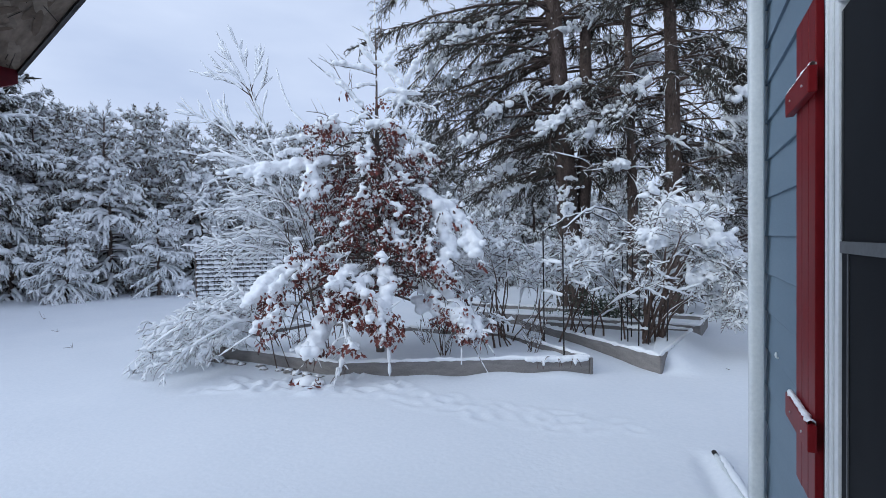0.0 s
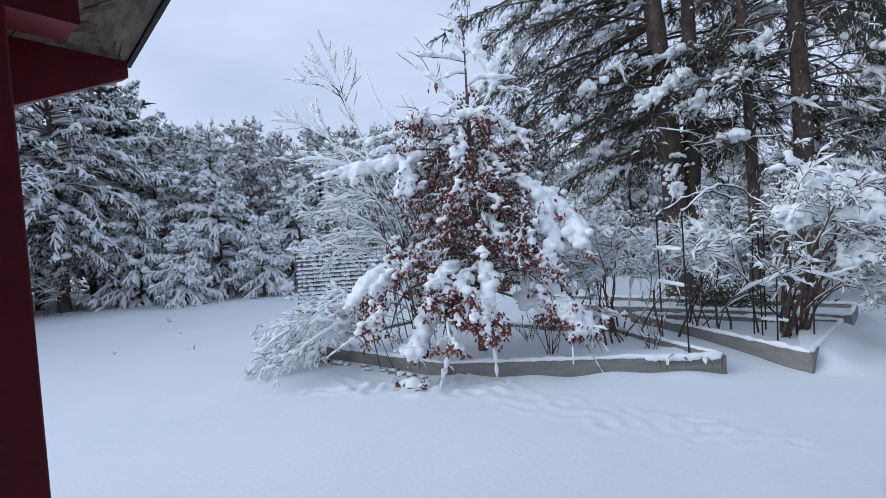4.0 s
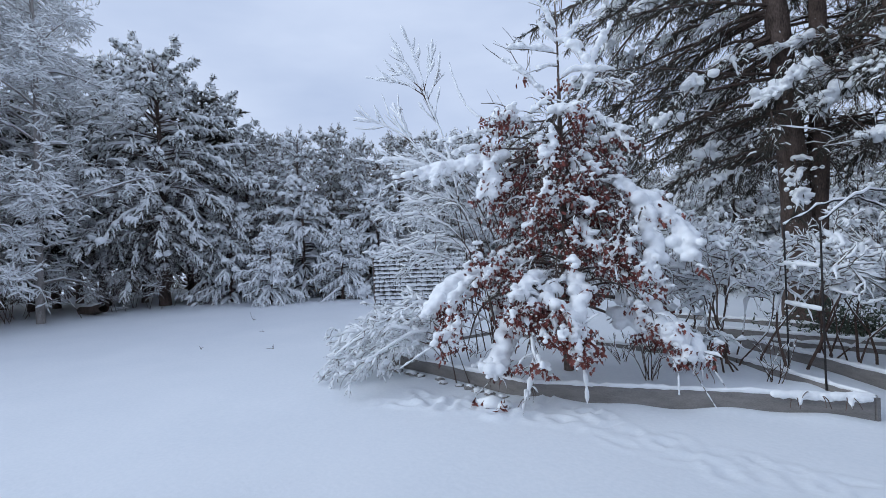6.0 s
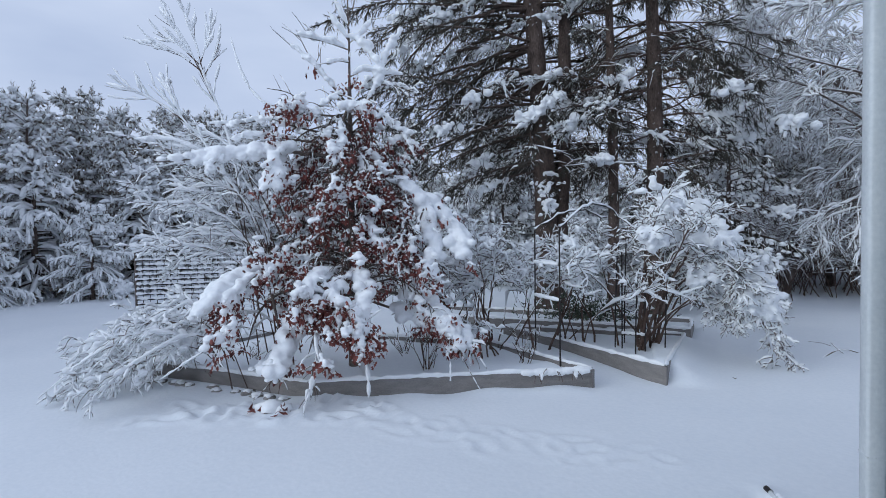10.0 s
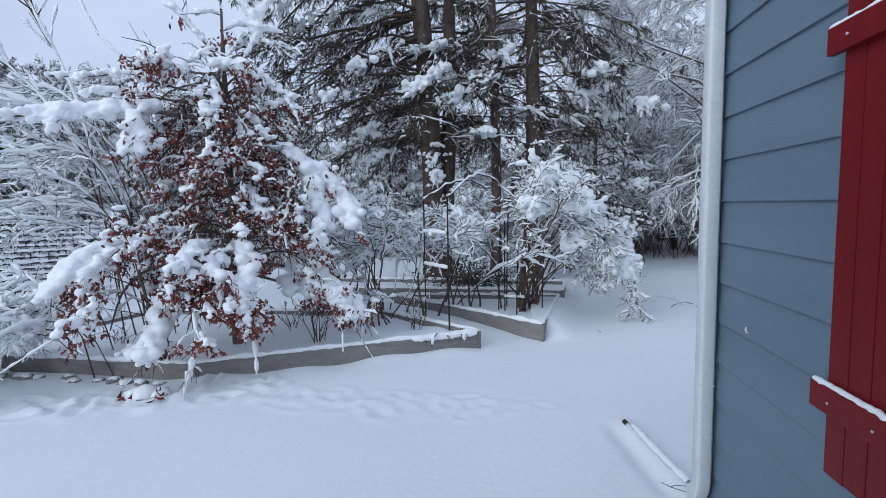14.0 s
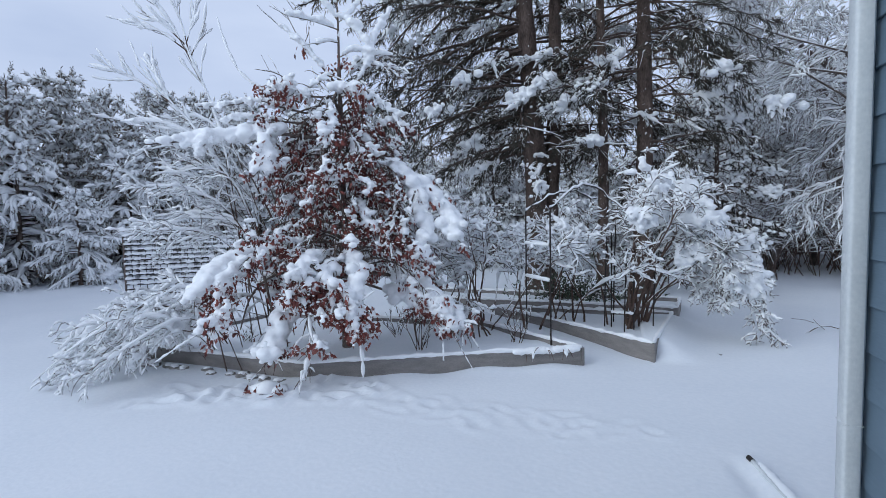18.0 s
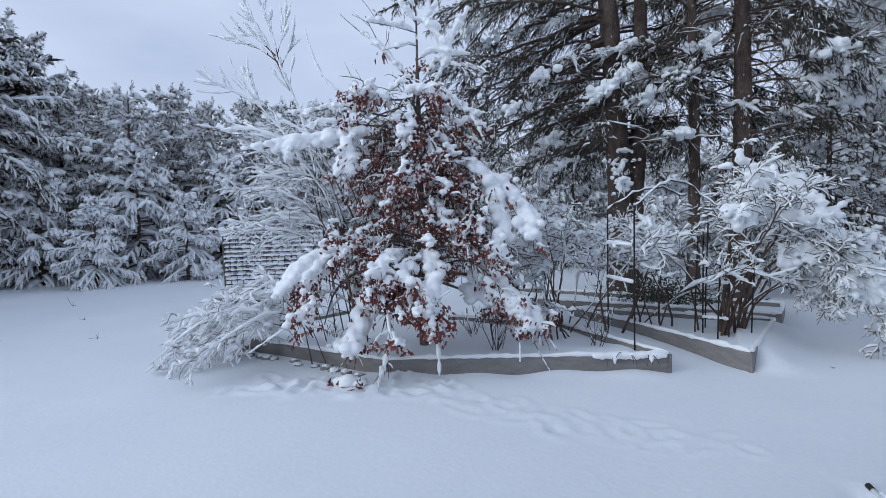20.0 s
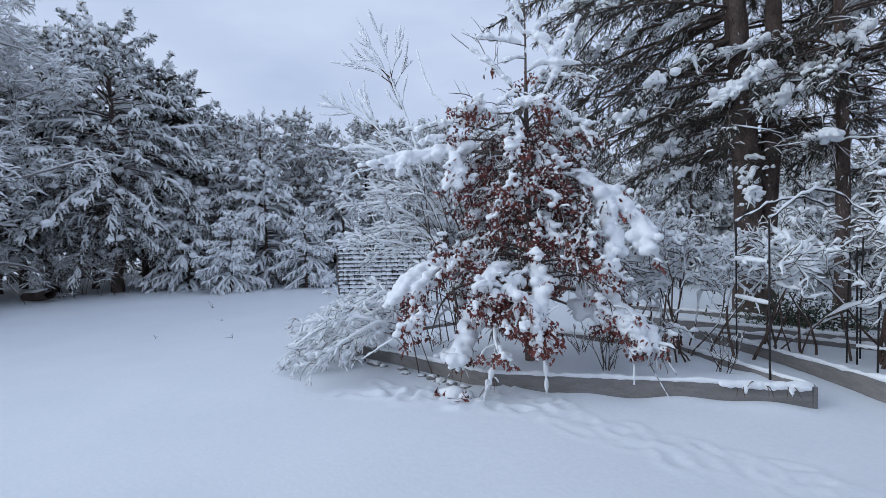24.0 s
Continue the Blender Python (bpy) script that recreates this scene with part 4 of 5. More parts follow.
def bare(seed, name, label, category, stems, spread_deg, length, levels, stem_r, snow_depth, droop=0.1, lean=(0, 0), foot=0.25, material=None, group="", wiggle=0.08, rise=80, low=0.25, pads=0, pad_r=0.07, thin=0.55, lines=None, fine=0.0055, lift=0.85, cling=0.25):
    """Stems that part into finer and finer twigs, each with snow along it. levels: (children, length ratio, angle low, angle high, droop)."""
    rng = np.random.default_rng(seed)
    ob = thing(name, label, category, group=group)
    material = material or TWIG
    az = rng.uniform(0, 2 * np.pi, stems)
    tilt = np.radians(90 - rise + rng.uniform(0, spread_deg, stems))
    D = np.stack([np.cos(az) * np.sin(tilt) + lean[0], np.sin(az) * np.sin(tilt) + lean[1], np.cos(tilt)], -1)
    P0 = np.stack([rng.normal(0, foot, stems), rng.normal(0, foot, stems), np.full(stems, -0.05)], -1) if stems > 1 else np.array([[0, 0, -0.1]])
    P = grow(rng, P0, D, length * rng.uniform(0.75, 1.1, stems), 8, droop, wiggle)
    if lines is not None:
        P = np.stack([arc(r, 8) for r in lines])
    Rr = taper(stems, 8, stem_r * rng.uniform(0.6, 1.1, stems), stem_r * 0.25)
    for a in range(stems):
        part("stem" if stems > 1 else "trunk", tubes(P[a : a + 1], Rr[a : a + 1], 7), material, ob)
    snow = [snow_on(rng, P[:, 2:], Rr[:, 2:], snow_depth * 1.2, 0.4, 5, cling=cling)]
    ratio = length
    twig_chunks = []
    for count, rel, lo, hi, dr in levels:
        i = np.repeat(np.arange(len(P)), count)
        t = rng.uniform(low if len(twig_chunks) == 0 else 0.2, 1.0, len(i))
        p, d = along(P, i, t)
        ratio *= rel
        L = ratio * rng.uniform(0.5, 1.2, len(i)) * (1.15 - 0.5 * t)
        r0 = Rr[i, (t * (P.shape[1] - 1)).astype(int)] * thin
        P = grow(rng, p, fan(rng, d, lo, hi, 0.25), L, 6 if len(twig_chunks) < 2 else 4, dr, wiggle * 1.7)
        Rr = taper(len(P), P.shape[1], r0.clip(fine), np.maximum(r0 * 0.3, 0.5 * fine))
        twig_chunks.append(tubes(P, Rr, 3))
        snow.append(snow_on(rng, P, Rr, snow_depth * (1.0, 0.85, 0.7)[len(snow) - 1], 0.55, 4, 0.85, 0.3, lift, cling))
    part("twigwork", joined(twig_chunks), material, ob, kind="stuff")
    part("snow_load", joined(snow), SNOW, ob, "snow lining the twigs", kind="stuff")
    if pads:
        C, r = clots(rng, P, pads, 2.0 * pad_r, 0.44 * pad_r, 0.2)
        melted("snow_cushion", C, r, ob, 0.015, "thick cushions of snow")
    return ob


birch = bare(61, "bare_tree", "grey-barked bare tree with every twig lined in snow", "tree", 1, 4, 9.4, [(66, 0.3, 48, 82, 0.35), (19, 0.3, 35, 75, 0.3), (10, 0.42, 30, 75, 0.4)], 0.16, 0.029, 0.0, material=BARK_PALE, rise=88, thin=0.4, wiggle=0.14, low=0.15, lines=[[(0, 0, -0.1), (0.02, 0, 1.6), (0.06, 0.05, 3.4), (0.05, 0.1, 5.4), (-0.05, 0.15, 7.4), (-0.1, 0.1, 9.4)]])
bx, by = polar(84.3, 17.0)
set_down(birch, bx, by, 0, 0)
tall = bare(62, "bare_tree", "tall bare woodland tree white with clinging snow", "tree", 1, 4, 9.5, [(44, 0.3, 35, 70, 0.9), (14, 0.38, 20, 55, 1.0), (11, 0.36, 20, 55, 1.0)], 0.12, 0.026, 0.0, material=BARK_GREY, rise=87, thin=0.32, wiggle=0.12, low=0.22)
rows = [at(-20.5, 13.6, 0, 0.95), at(-13.6, 15.6, 130, 0.95), at(-23, 16.5, 70, 1.1), at(-17.2, 18, 200, 1.1), at(-29, 16, 260, 1.05), at(97, 16, 20, 0.95)]
repeat(tall, rows)


# thicket under the trees at the far edge
thicket = bare(63, "thicket", "tangled dark thicket dusted with snow", "thicket", 24, 25, 2.3, [(6, 0.5, 20, 60, 0.3), (4, 0.5, 20, 60, 0.3)], 0.012, 0.012, 0.1, foot=1.0, fine=0.006)
repeat(thicket, [at(-13, 17.5, 0, 1.0), at(-11, 16.0, 45, 1.1), at(-15, 16.2, 140, 1.2), at(-19, 16.0, 210, 1.2), at(-7.5, 16.4, 300, 1.0), at(-17, 17.5, 90, 1.1), at(-21.5, 17.0, 170, 1.1), at(-9, 18.5, 30, 1.0), at(-26, 17, 250, 1.2), at(-5, 19, 10, 0.9), at(77, 18.5, 200, 0.7), at(88, 18.5, 60, 0.8)])

# the oak's own axes: across the view from the house, and towards the house
OAK = (-2.62, 5.12)
U, W = np.array([0.832, 0.555, 0]), np.array([0.555, -0.832, 0])


def oak_at(rows):
    """Local places from across, towards the house and up."""
    r = np.asarray(rows, float)
    return r[:, :1] * U + r[:, 1:2] * W + r[:, 2:] * np.array([[0, 0, 1.0]])


# the pale arching shrub behind the oak: stems that bow out level to the west under their snow
rng = np.random.default_rng(70)
fan_lines, low_lines = [], []
for k in range(18):
    h = 1.55 + 1.4 * ((k * 0.618) % 1)
    out = rng.uniform(0.85, 1.5)
    if k % 3 == 0:
        u0, w0 = rng.normal(-0.85, 0.12), rng.normal(-0.55, 0.25)
    side = rng.uniform(-0.5, 0.55)
    end = h + rng.uniform(-0.35, 0.1) + 0.1 * (h - 1.9)
    foot = [(u0 + 0.1, w0, -0.05)] if k % 3 == 0 else []
    fan_lines.append(oak_at(foot + [(u0 - 0.02, w0 + 0.1 * side, 0.6 * h), (u0 - 0.28 * out, w0 + 0.35 * side, 0.9 * h), (u0 - 0.64 * out, w0 + 0.72 * side, 0.45 * h + 0.55 * end + 0.03), (u0 - out, w0 + side, end)]))
willow = bare(71, "arching_shrub", "pale arching shrub, its fine twigs coated in snow", "shrub", 18, 26, 2.3, [(9, 0.2, 20, 55, 0.15), (4, 0.5, 20, 60, 0.2)], 0.008, 0.0155, 0.2, wiggle=0.12, low=0.4, fine=0.004, lift=0.6, lines=fan_lines)
set_down(willow, OAK[0], OAK[1], 0.05)
for k in range(26):
    # lower stems that hang to the snow before the bed's west corner
    h = 0.4 + 0.62 * ((k * 0.618) % 1)
    out = rng.uniform(0.7, 1.6)
    if k % 3 == 0:
        u0, w0 = rng.normal(-1.3, 0.25), rng.normal(-0.15, 0.3)
    side = rng.uniform(-0.1, 0.75)
    end = max(0.02, 0.55 * h - 0.28 * (out - 0.9) + rng.normal(0, 0.1))
    low_lines.append(oak_at(([(u0, w0, -0.05)] if k % 3 == 0 else []) + [(u0 - 0.15 * out, w0 + 0.2 * side, 0.75 * h), (u0 - 0.42 * out, w0 + 0.5 * side, h), (u0 - 0.75 * out, w0 + 0.8 * side, 0.5 * (h + end)), (u0 - out, w0 + side, end)]))
willow2 = bare(72, "arching_shrub", "low snowy shrub sprawling over the bed's edge", "shrub", 26, 34, 1.6, [(11, 0.22, 20, 60, 0.5), (5, 0.5, 20, 70, 0.4)], 0.008, 0.0185, 1.05, wiggle=0.1, low=0.35, fine=0.0042, lift=0.6, lines=low_lines, pads=30, pad_r=0.07)
set_down(willow2, OAK[0], OAK[1], 0.05)
SAPLING = [
    [(-1.11, -0.35, 0.22), (-1.27, -0.35, 2.33), (-1.44, -0.35, 3.01), (-1.6, -0.35, 3.37), (-1.71, -0.35, 3.7)],
    [(-1.6, -0.35, 3.37), (-1.78, -0.35, 3.77), (-1.96, -0.35, 4.05), (-2.04, -0.35, 4.22)],
    [(-1.64, -0.35, 3.5), (-1.72, -0.35, 3.89), (-1.85, -0.35, 4.26)],
    [(-1.65, -0.35, 3.54), (-1.91, -0.35, 3.74), (-2.2, -0.35, 3.84)],
    [(-1.68, -0.35, 3.62), (-1.9, -0.35, 3.84), (-2.12, -0.35, 3.94)],
    [(-1.68, -0.35, 3.62), (-1.58, -0.35, 3.95)],
    [(-1.64, -0.35, 3.49), (-1.49, -0.35, 3.78)],
]
SAPLING_WEST = [
    [(-1.01, -0.35, 0.22), (-1.31, -0.35, 2.13), (-1.62, -0.35, 2.7), (-1.9, -0.35, 3.0), (-2.19, -0.35, 3.38)],
    [(-1.81, -0.35, 2.92), (-1.94, -0.35, 3.12), (-2.03, -0.35, 3.33)],
    [(-1.81, -0.35, 2.92), (-2.1, -0.35, 3.15), (-2.45, -0.35, 3.32)],
    [(-1.31, -0.35, 2.13), (-1.63, -0.35, 2.6), (-1.95, -0.35, 2.75), (-2.39, -0.35, 2.75)],
]
sapling = bare(73, "arching_shrub", "tall leaning sapling with upright snowy shoots", "shrub", len(SAPLING), 7, 2.2, [(6, 0.2, 12, 38, -0.3)], 0.009, 0.018, 0.0, wiggle=0.04, low=0.45, lines=[oak_at(r) for r in SAPLING], fine=0.004, lift=0.5, cling=0.8)
set_down(sapling, OAK[0], OAK[1], 0.05)
sapling2 = bare(74, "arching_shrub", "leaning sapling with snow-lined shoots", "shrub", len(SAPLING_WEST), 7, 2.2, [(7, 0.2, 12, 38, -0.2)], 0.009, 0.019, 0.0, wiggle=0.04, low=0.45, lines=[oak_at(r) for r in SAPLING_WEST], fine=0.004, lift=0.5, cling=0.8)
set_down(sapling2, OAK[0], OAK[1], 0.05)

# shrubs of the wedge bed and along its path
shrub_a = bare(81, "garden_shrub", "leafless garden shrub with snow-clotted twigs", "shrub", 10, 16, 1.75, [(7, 0.36, 20, 65, -0.1), (7, 0.45, 25, 75, 0.0)], 0.017, 0.019, 0.12, foot=0.24, group="bed shrubs", wiggle=0.17, low=0.64, pads=26, pad_r=0.075)
set_down(shrub_a, -1.1, 6.2, 0.05)
sh = copy_thing(shrub_a, Matrix.Identity(4))
set_down(sh, -1.75, 6.9, 0.0, 120, 0.95)
set_down(copy_thing(shrub_a, Matrix.Identity(4)), -0.45, 7.25, 0.02, 230, 1.0)
shrub_b = bare(82, "garden_shrub", "tall leafless shrub bowed by clumps of snow", "shrub", 11, 14, 2.15, [(8, 0.34, 25, 72, 0.05), (7, 0.42, 25, 80, 0.25), (3, 0.4, 25, 80, 0.2)], 0.024, 0.0165, 0.25, foot=0.12, group="bed shrubs", wiggle=0.13, low=0.66, pads=22, pad_r=0.11)
set_down(shrub_b, 0.55, 7.1, 0.05)
bowed = [
    [(0, 0, 0), (0.12, 0.0, 0.6), (0.4, -0.05, 1.15), (0.8, -0.1, 1.3), (1.1, -0.15, 0.95), (1.3, -0.2, 0.5), (1.4, -0.25, 0.15)],
    [(0.05, 0.05, 0), (0.2, 0.05, 0.6), (0.5, 0.05, 1.05), (0.9, 0.05, 1.1), (1.2, 0.0, 0.75), (1.45, 0.0, 0.35)],
    [(-0.03, 0.0, 0), (0.1, -0.1, 0.7), (0.3, -0.2, 1.3), (0.6, -0.3, 1.45), (0.85, -0.35, 1.2), (1.05, -0.4, 0.85)],
    [(0.0, 0.06, 0), (0.05, 0.1, 0.8), (0.25, 0.15, 1.4), (0.55, 0.2, 1.55), (0.85, 0.2, 1.3), (1.1, 0.2, 0.95)],
    [(0.03, 0.0, 0), (0.15, 0.0, 0.45), (0.45, -0.05, 0.75), (0.75, -0.1, 0.8), (1.0, -0.15, 0.6)],
]
shrub_c = bare(83, "garden_shrub", "shrub bent to the ground under its snow", "shrub", 5, 10, 2.4, [(22, 0.19, 25, 75, 0.6), (7, 0.45, 20, 75, 0.6), (3, 0.45, 25, 80, 0.4)], 0.02, 0.018, 1.85, group="bed shrubs", wiggle=0.09, low=0.42, pads=36, pad_r=0.105, lines=bowed, lift=0.75)
set_down(shrub_c, 0.72, 7.15, 0.05)


# ---- the oak ----
def smooth_line(rows, k=14):
    """A polyline through a few places, rounded off."""
    P = np.asarray(rows, float)
    t = np.linspace(0, len(P) - 1, k)
    L = np.stack([np.interp(t, np.arange(len(P)), P[:, c]) for c in range(3)], -1)
    for _ in range(2):
        L[1:-1] = (L[:-2] + 2 * L[1:-1] + L[2:]) / 4
    return L


oak = thing("oak_tree", "young oak with withered red-brown leaves bowed under heavy snow", "tree", OAK[0], OAK[1], 0.05)
rng = np.random.default_rng(91)
trunk = smooth_line(oak_at([(0, 0, -0.1), (0.0, 0, 0.9), (0.0, 0, 1.9), (0.01, 0, 2.8), (0.01, 0, 3.35)]), 16)
part("trunk", tubes(trunk[None], np.linspace(0.06, 0.022, 16)[None], 10), BARK_GREY, oak)
# limbs weighed down in arcs: across, towards, up; wood radius; snow radius
LEADERS = [
    ([(0.01, 0.0, 3.27), (0.02, -0.03, 3.8), (0.01, -0.07, 4.41), (0.01, -0.1, 4.94)], 0.018, 0.013),
    ([(0.14, 0.05, 3.07), (0.33, 0.04, 3.36), (0.37, 0.03, 3.59), (0.48, 0.01, 3.82), (0.64, 0.0, 4.08)], 0.016, 0.034),
    ([(-0.04, 0.05, 3.16), (-0.22, 0.06, 3.38), (-0.38, 0.08, 3.55), (-0.53, 0.09, 3.68), (-0.67, 0.1, 3.78)], 0.014, 0.028),
    ([(-0.38, 0.07, 3.55), (-0.48, 0.09, 3.74), (-0.57, 0.1, 3.93)], 0.007, 0.006),
    ([(-0.38, 0.07, 3.55), (-0.32, 0.06, 3.67), (-0.3, 0.05, 3.77)], 0.005, 0.008),
    ([(0.01, 0.0, 3.78), (-0.23, 0.03, 3.84), (-0.41, 0.07, 3.85), (-0.56, 0.1, 3.87)], 0.008, 0.036),
]
TOP_SIDES = [
    ([(0.01, 0.0, 3.89), (-0.1, 0.05, 4.01), (-0.22, 0.1, 4.16)], 0.008, 0.022),
    ([(0.02, 0.0, 3.95), (0.21, 0.05, 3.8), (0.34, 0.1, 3.6)], 0.01, 0.046),
    ([(0.01, 0.0, 3.63), (-0.09, 0.05, 3.63), (-0.24, 0.1, 3.56)], 0.006, 0.03),
    ([(0.02, 0.0, 3.47), (0.2, 0.03, 3.56), (0.39, 0.07, 3.5), (0.62, 0.1, 3.49)], 0.007, 0.032),
    ([(0.01, 0.0, 4.12), (0.07, 0.0, 4.25), (0.1, 0.0, 4.51)], 0.006, 0.008),
    ([(0.02, 0.0, 3.86), (0.18, -0.05, 4.01), (0.3, -0.1, 4.23)], 0.006, 0.02),
    ([(0.01, 0.0, 4.05), (-0.08, 0.05, 4.19), (-0.19, 0.1, 4.38)], 0.006, 0.02),
    ([(-0.5, 0.1, 3.14), (-0.69, 0.15, 3.22), (-0.88, 0.2, 3.23)], 0.006, 0.012),
]
UPPER_EAST = [
    ([(0.14, 0.05, 3.16), (0.36, 0.12, 3.04), (0.58, 0.18, 2.82), (0.73, 0.25, 2.77)], 0.014, 0.046),
    ([(0.57, 0.22, 2.81), (0.66, 0.26, 2.67), (0.72, 0.3, 2.51)], 0.006, 0.03),
    ([(0.33, 0.0, 3.4), (0.56, 0.05, 3.38), (0.79, 0.1, 3.28)], 0.01, 0.046),
    ([(-0.11, 0.15, 3.13), (0.03, 0.17, 3.08), (0.18, 0.2, 3.07)], 0.02, 0.075),
    ([(-0.04, 0.2, 3.02), (-0.1, 0.28, 2.84), (-0.11, 0.37, 2.57), (-0.22, 0.45, 2.35)], 0.01, 0.058),
    ([(-0.44, 0.1, 2.92), (-0.31, 0.1, 3.11), (-0.11, 0.1, 3.24)], 0.012, 0.05),
]
UPPER_WEST = [
    ([(-0.12, 0.1, 2.98), (-0.44, 0.15, 2.98), (-0.68, 0.2, 3.07)], 0.014, 0.055),
    ([(-0.69, 0.15, 2.97), (-0.66, 0.2, 3.11), (-0.74, 0.25, 2.99)], 0.012, 0.066),
    ([(-0.13, 0.05, 2.52), (-0.52, 0.12, 2.55), (-0.89, 0.19, 2.57), (-1.16, 0.26, 2.51), (-1.5, 0.33, 2.44), (-1.92, 0.4, 2.38)], 0.022, 0.088),
    ([(-0.12, 0.0, 2.68), (-0.59, 0.06, 2.7), (-0.9, 0.12, 2.74), (-1.1, 0.19, 2.73), (-1.26, 0.25, 2.65)], 0.014, 0.05),
    ([(-0.12, 0.0, 2.77), (-0.45, -0.02, 2.84), (-0.72, -0.04, 2.9), (-0.88, -0.06, 2.99), (-1.14, -0.08, 2.89), (-1.56, -0.1, 2.88)], 0.014, 0.055),
]
WEST_TIPS = [
    ([(-0.69, 0.3, 2.56), (-0.83, 0.35, 2.48), (-0.8, 0.4, 2.3), (-0.81, 0.45, 2.17), (-0.91, 0.5, 2.06)], 0.012, 0.085),
    ([(-0.44, 0.0, 2.94), (-0.77, -0.02, 3.06), (-0.99, -0.04, 3.14), (-1.15, -0.06, 3.37), (-1.24, -0.08, 3.64), (-1.29, -0.1, 3.86)], 0.012, 0.026),
    ([(-1.29, 0.35, 2.48), (-1.4, 0.4, 2.37), (-1.48, 0.45, 2.25)], 0.006, 0.055),
]
EAST_SHOULDER = [
    ([(0.01, 0.0, 2.34), (0.4, 0.1, 2.41), (0.61, 0.21, 2.18), (0.82, 0.31, 1.97), (0.86, 0.41, 1.71), (0.88, 0.52, 1.42), (0.82, 0.62, 1.15)], 0.022, 0.078),
    ([(0.0, 0.0, 2.08), (0.59, 0.11, 2.14), (0.9, 0.22, 1.99), (1.11, 0.33, 1.8), (1.21, 0.44, 1.57), (1.22, 0.55, 1.32)], 0.022, 0.1),
    ([(0.58, 0.4, 2.11), (0.61, 0.47, 1.84), (0.52, 0.53, 1.59), (0.47, 0.6, 1.41)], 0.01, 0.04),
    ([(0.78, 0.5, 1.9), (0.65, 0.57, 1.59), (0.59, 0.65, 1.34)], 0.01, 0.05),
    ([(0.0, 0.05, 2.07), (0.32, 0.17, 2.19), (0.5, 0.3, 2.23)], 0.012, 0.05),
    ([(0.01, 0.0, 1.33), (0.21, 0.15, 1.7), (0.46, 0.3, 1.98)], 0.02, 0.02),
]
LOWER_FRONT = [
    ([(-0.0, 0.0, 1.0), (-0.17, 0.22, 1.36), (-0.36, 0.44, 1.05), (-0.57, 0.66, 0.75), (-0.74, 0.88, 0.45), (-0.8, 1.1, 0.27)], 0.024, 0.092),
    ([(0.0, 0.0, 1.06), (-0.03, 0.28, 1.32), (0.08, 0.55, 1.17), (0.1, 0.8, 0.95), (0.03, 1.0, 0.76), (0.06, 1.1, 0.6)], 0.022, 0.085),
    ([(0.04, 1.05, 0.62), (0.07, 1.07, 0.43), (0.1, 1.08, 0.26), (0.1, 1.1, 0.03)], 0.005, 0.024),
    ([(-0.32, 0.8, 1.15), (-0.16, 0.93, 0.95), (-0.14, 1.05, 0.71)], 0.012, 0.066),
    ([(-0.47, 0.95, 0.94), (-0.39, 1.02, 0.66), (-0.37, 1.08, 0.4), (-0.47, 1.15, 0.08)], 0.01, 0.034),
    ([(-0.0, 0.2, 1.15), (-0.23, 0.47, 1.23), (-0.38, 0.73, 1.21), (-0.53, 1.0, 1.0)], 0.015, 0.075),
    ([(-0.75, 1.1, 0.31), (-0.85, 1.15, 0.21), (-0.95, 1.2, 0.12)], 0.006, 0.005),
    ([(-0.05, 0.6, 1.2), (-0.2, 0.78, 1.03), (-0.33, 0.88, 0.97), (-0.47, 0.98, 0.86)], 0.012, 0.085),
    ([(-0.2, 0.8, 1.0), (-0.13, 0.9, 0.94), (0.03, 0.98, 0.8), (0.1, 1.05, 0.62)], 0.012, 0.07),
]
LOWER_SIDES = [
    ([(-0.01, 0.0, 1.0), (-0.74, 0.23, 1.29), (-1.14, 0.45, 1.21), (-1.34, 0.68, 1.06), (-1.49, 0.9, 0.87)], 0.024, 0.094),
    ([(-0.94, 0.6, 1.26), (-1.19, 0.72, 1.05), (-1.22, 0.83, 0.87), (-1.26, 0.95, 0.59)], 0.012, 0.08),
    ([(-1.26, 0.95, 0.64), (-1.51, 0.97, 0.49), (-1.76, 1.0, 0.33)], 0.007, 0.018),
    ([(-0.0, 0.0, 1.0), (0.54, 0.21, 0.94), (0.84, 0.42, 0.84), (1.1, 0.64, 0.61), (1.24, 0.85, 0.36)], 0.022, 0.078),
    ([(-0.01, 0.1, 0.94), (0.46, 0.31, 0.76), (0.75, 0.53, 0.72), (1.02, 0.74, 0.59), (1.07, 0.95, 0.39)], 0.018, 0.088),
    ([(1.05, 0.95, 0.4), (1.16, 0.97, 0.17), (1.26, 1.0, -0.02)], 0.006, 0.013),
    ([(1.23, 0.85, 0.4), (1.33, 0.9, 0.23), (1.43, 0.95, 0.05)], 0.006, 0.013),
]
LOW_STEMS = [
    ([(0.9, 0.95, 0.44), (0.95, 0.97, 0.3), (0.94, 1.0, 0.1)], 0.004, 0.016),
    ([(-0.17, 0.1, 1.34), (-0.48, 0.33, 1.36), (-0.71, 0.57, 1.43), (-0.91, 0.8, 1.39)], 0.015, 0.045),
    ([(-0.0, 0.0, 0.89), (-0.51, 0.03, 1.03), (-0.83, 0.05, 0.99), (-1.06, 0.08, 0.78), (-1.17, 0.1, 0.39)], 0.022, 0.008),
    ([(-0.9, 0.05, 0.97), (-0.84, 0.1, 0.68), (-0.79, 0.15, 0.37)], 0.018, 0.006),
]
HEAVY = [(rows, r, 1.02 * d) for rows, r, d in UPPER_EAST + UPPER_WEST + WEST_TIPS] +  EAST_SHOULDER + LOWER_FRONT + LOWER_SIDES + LOW_STEMS
FILL = []
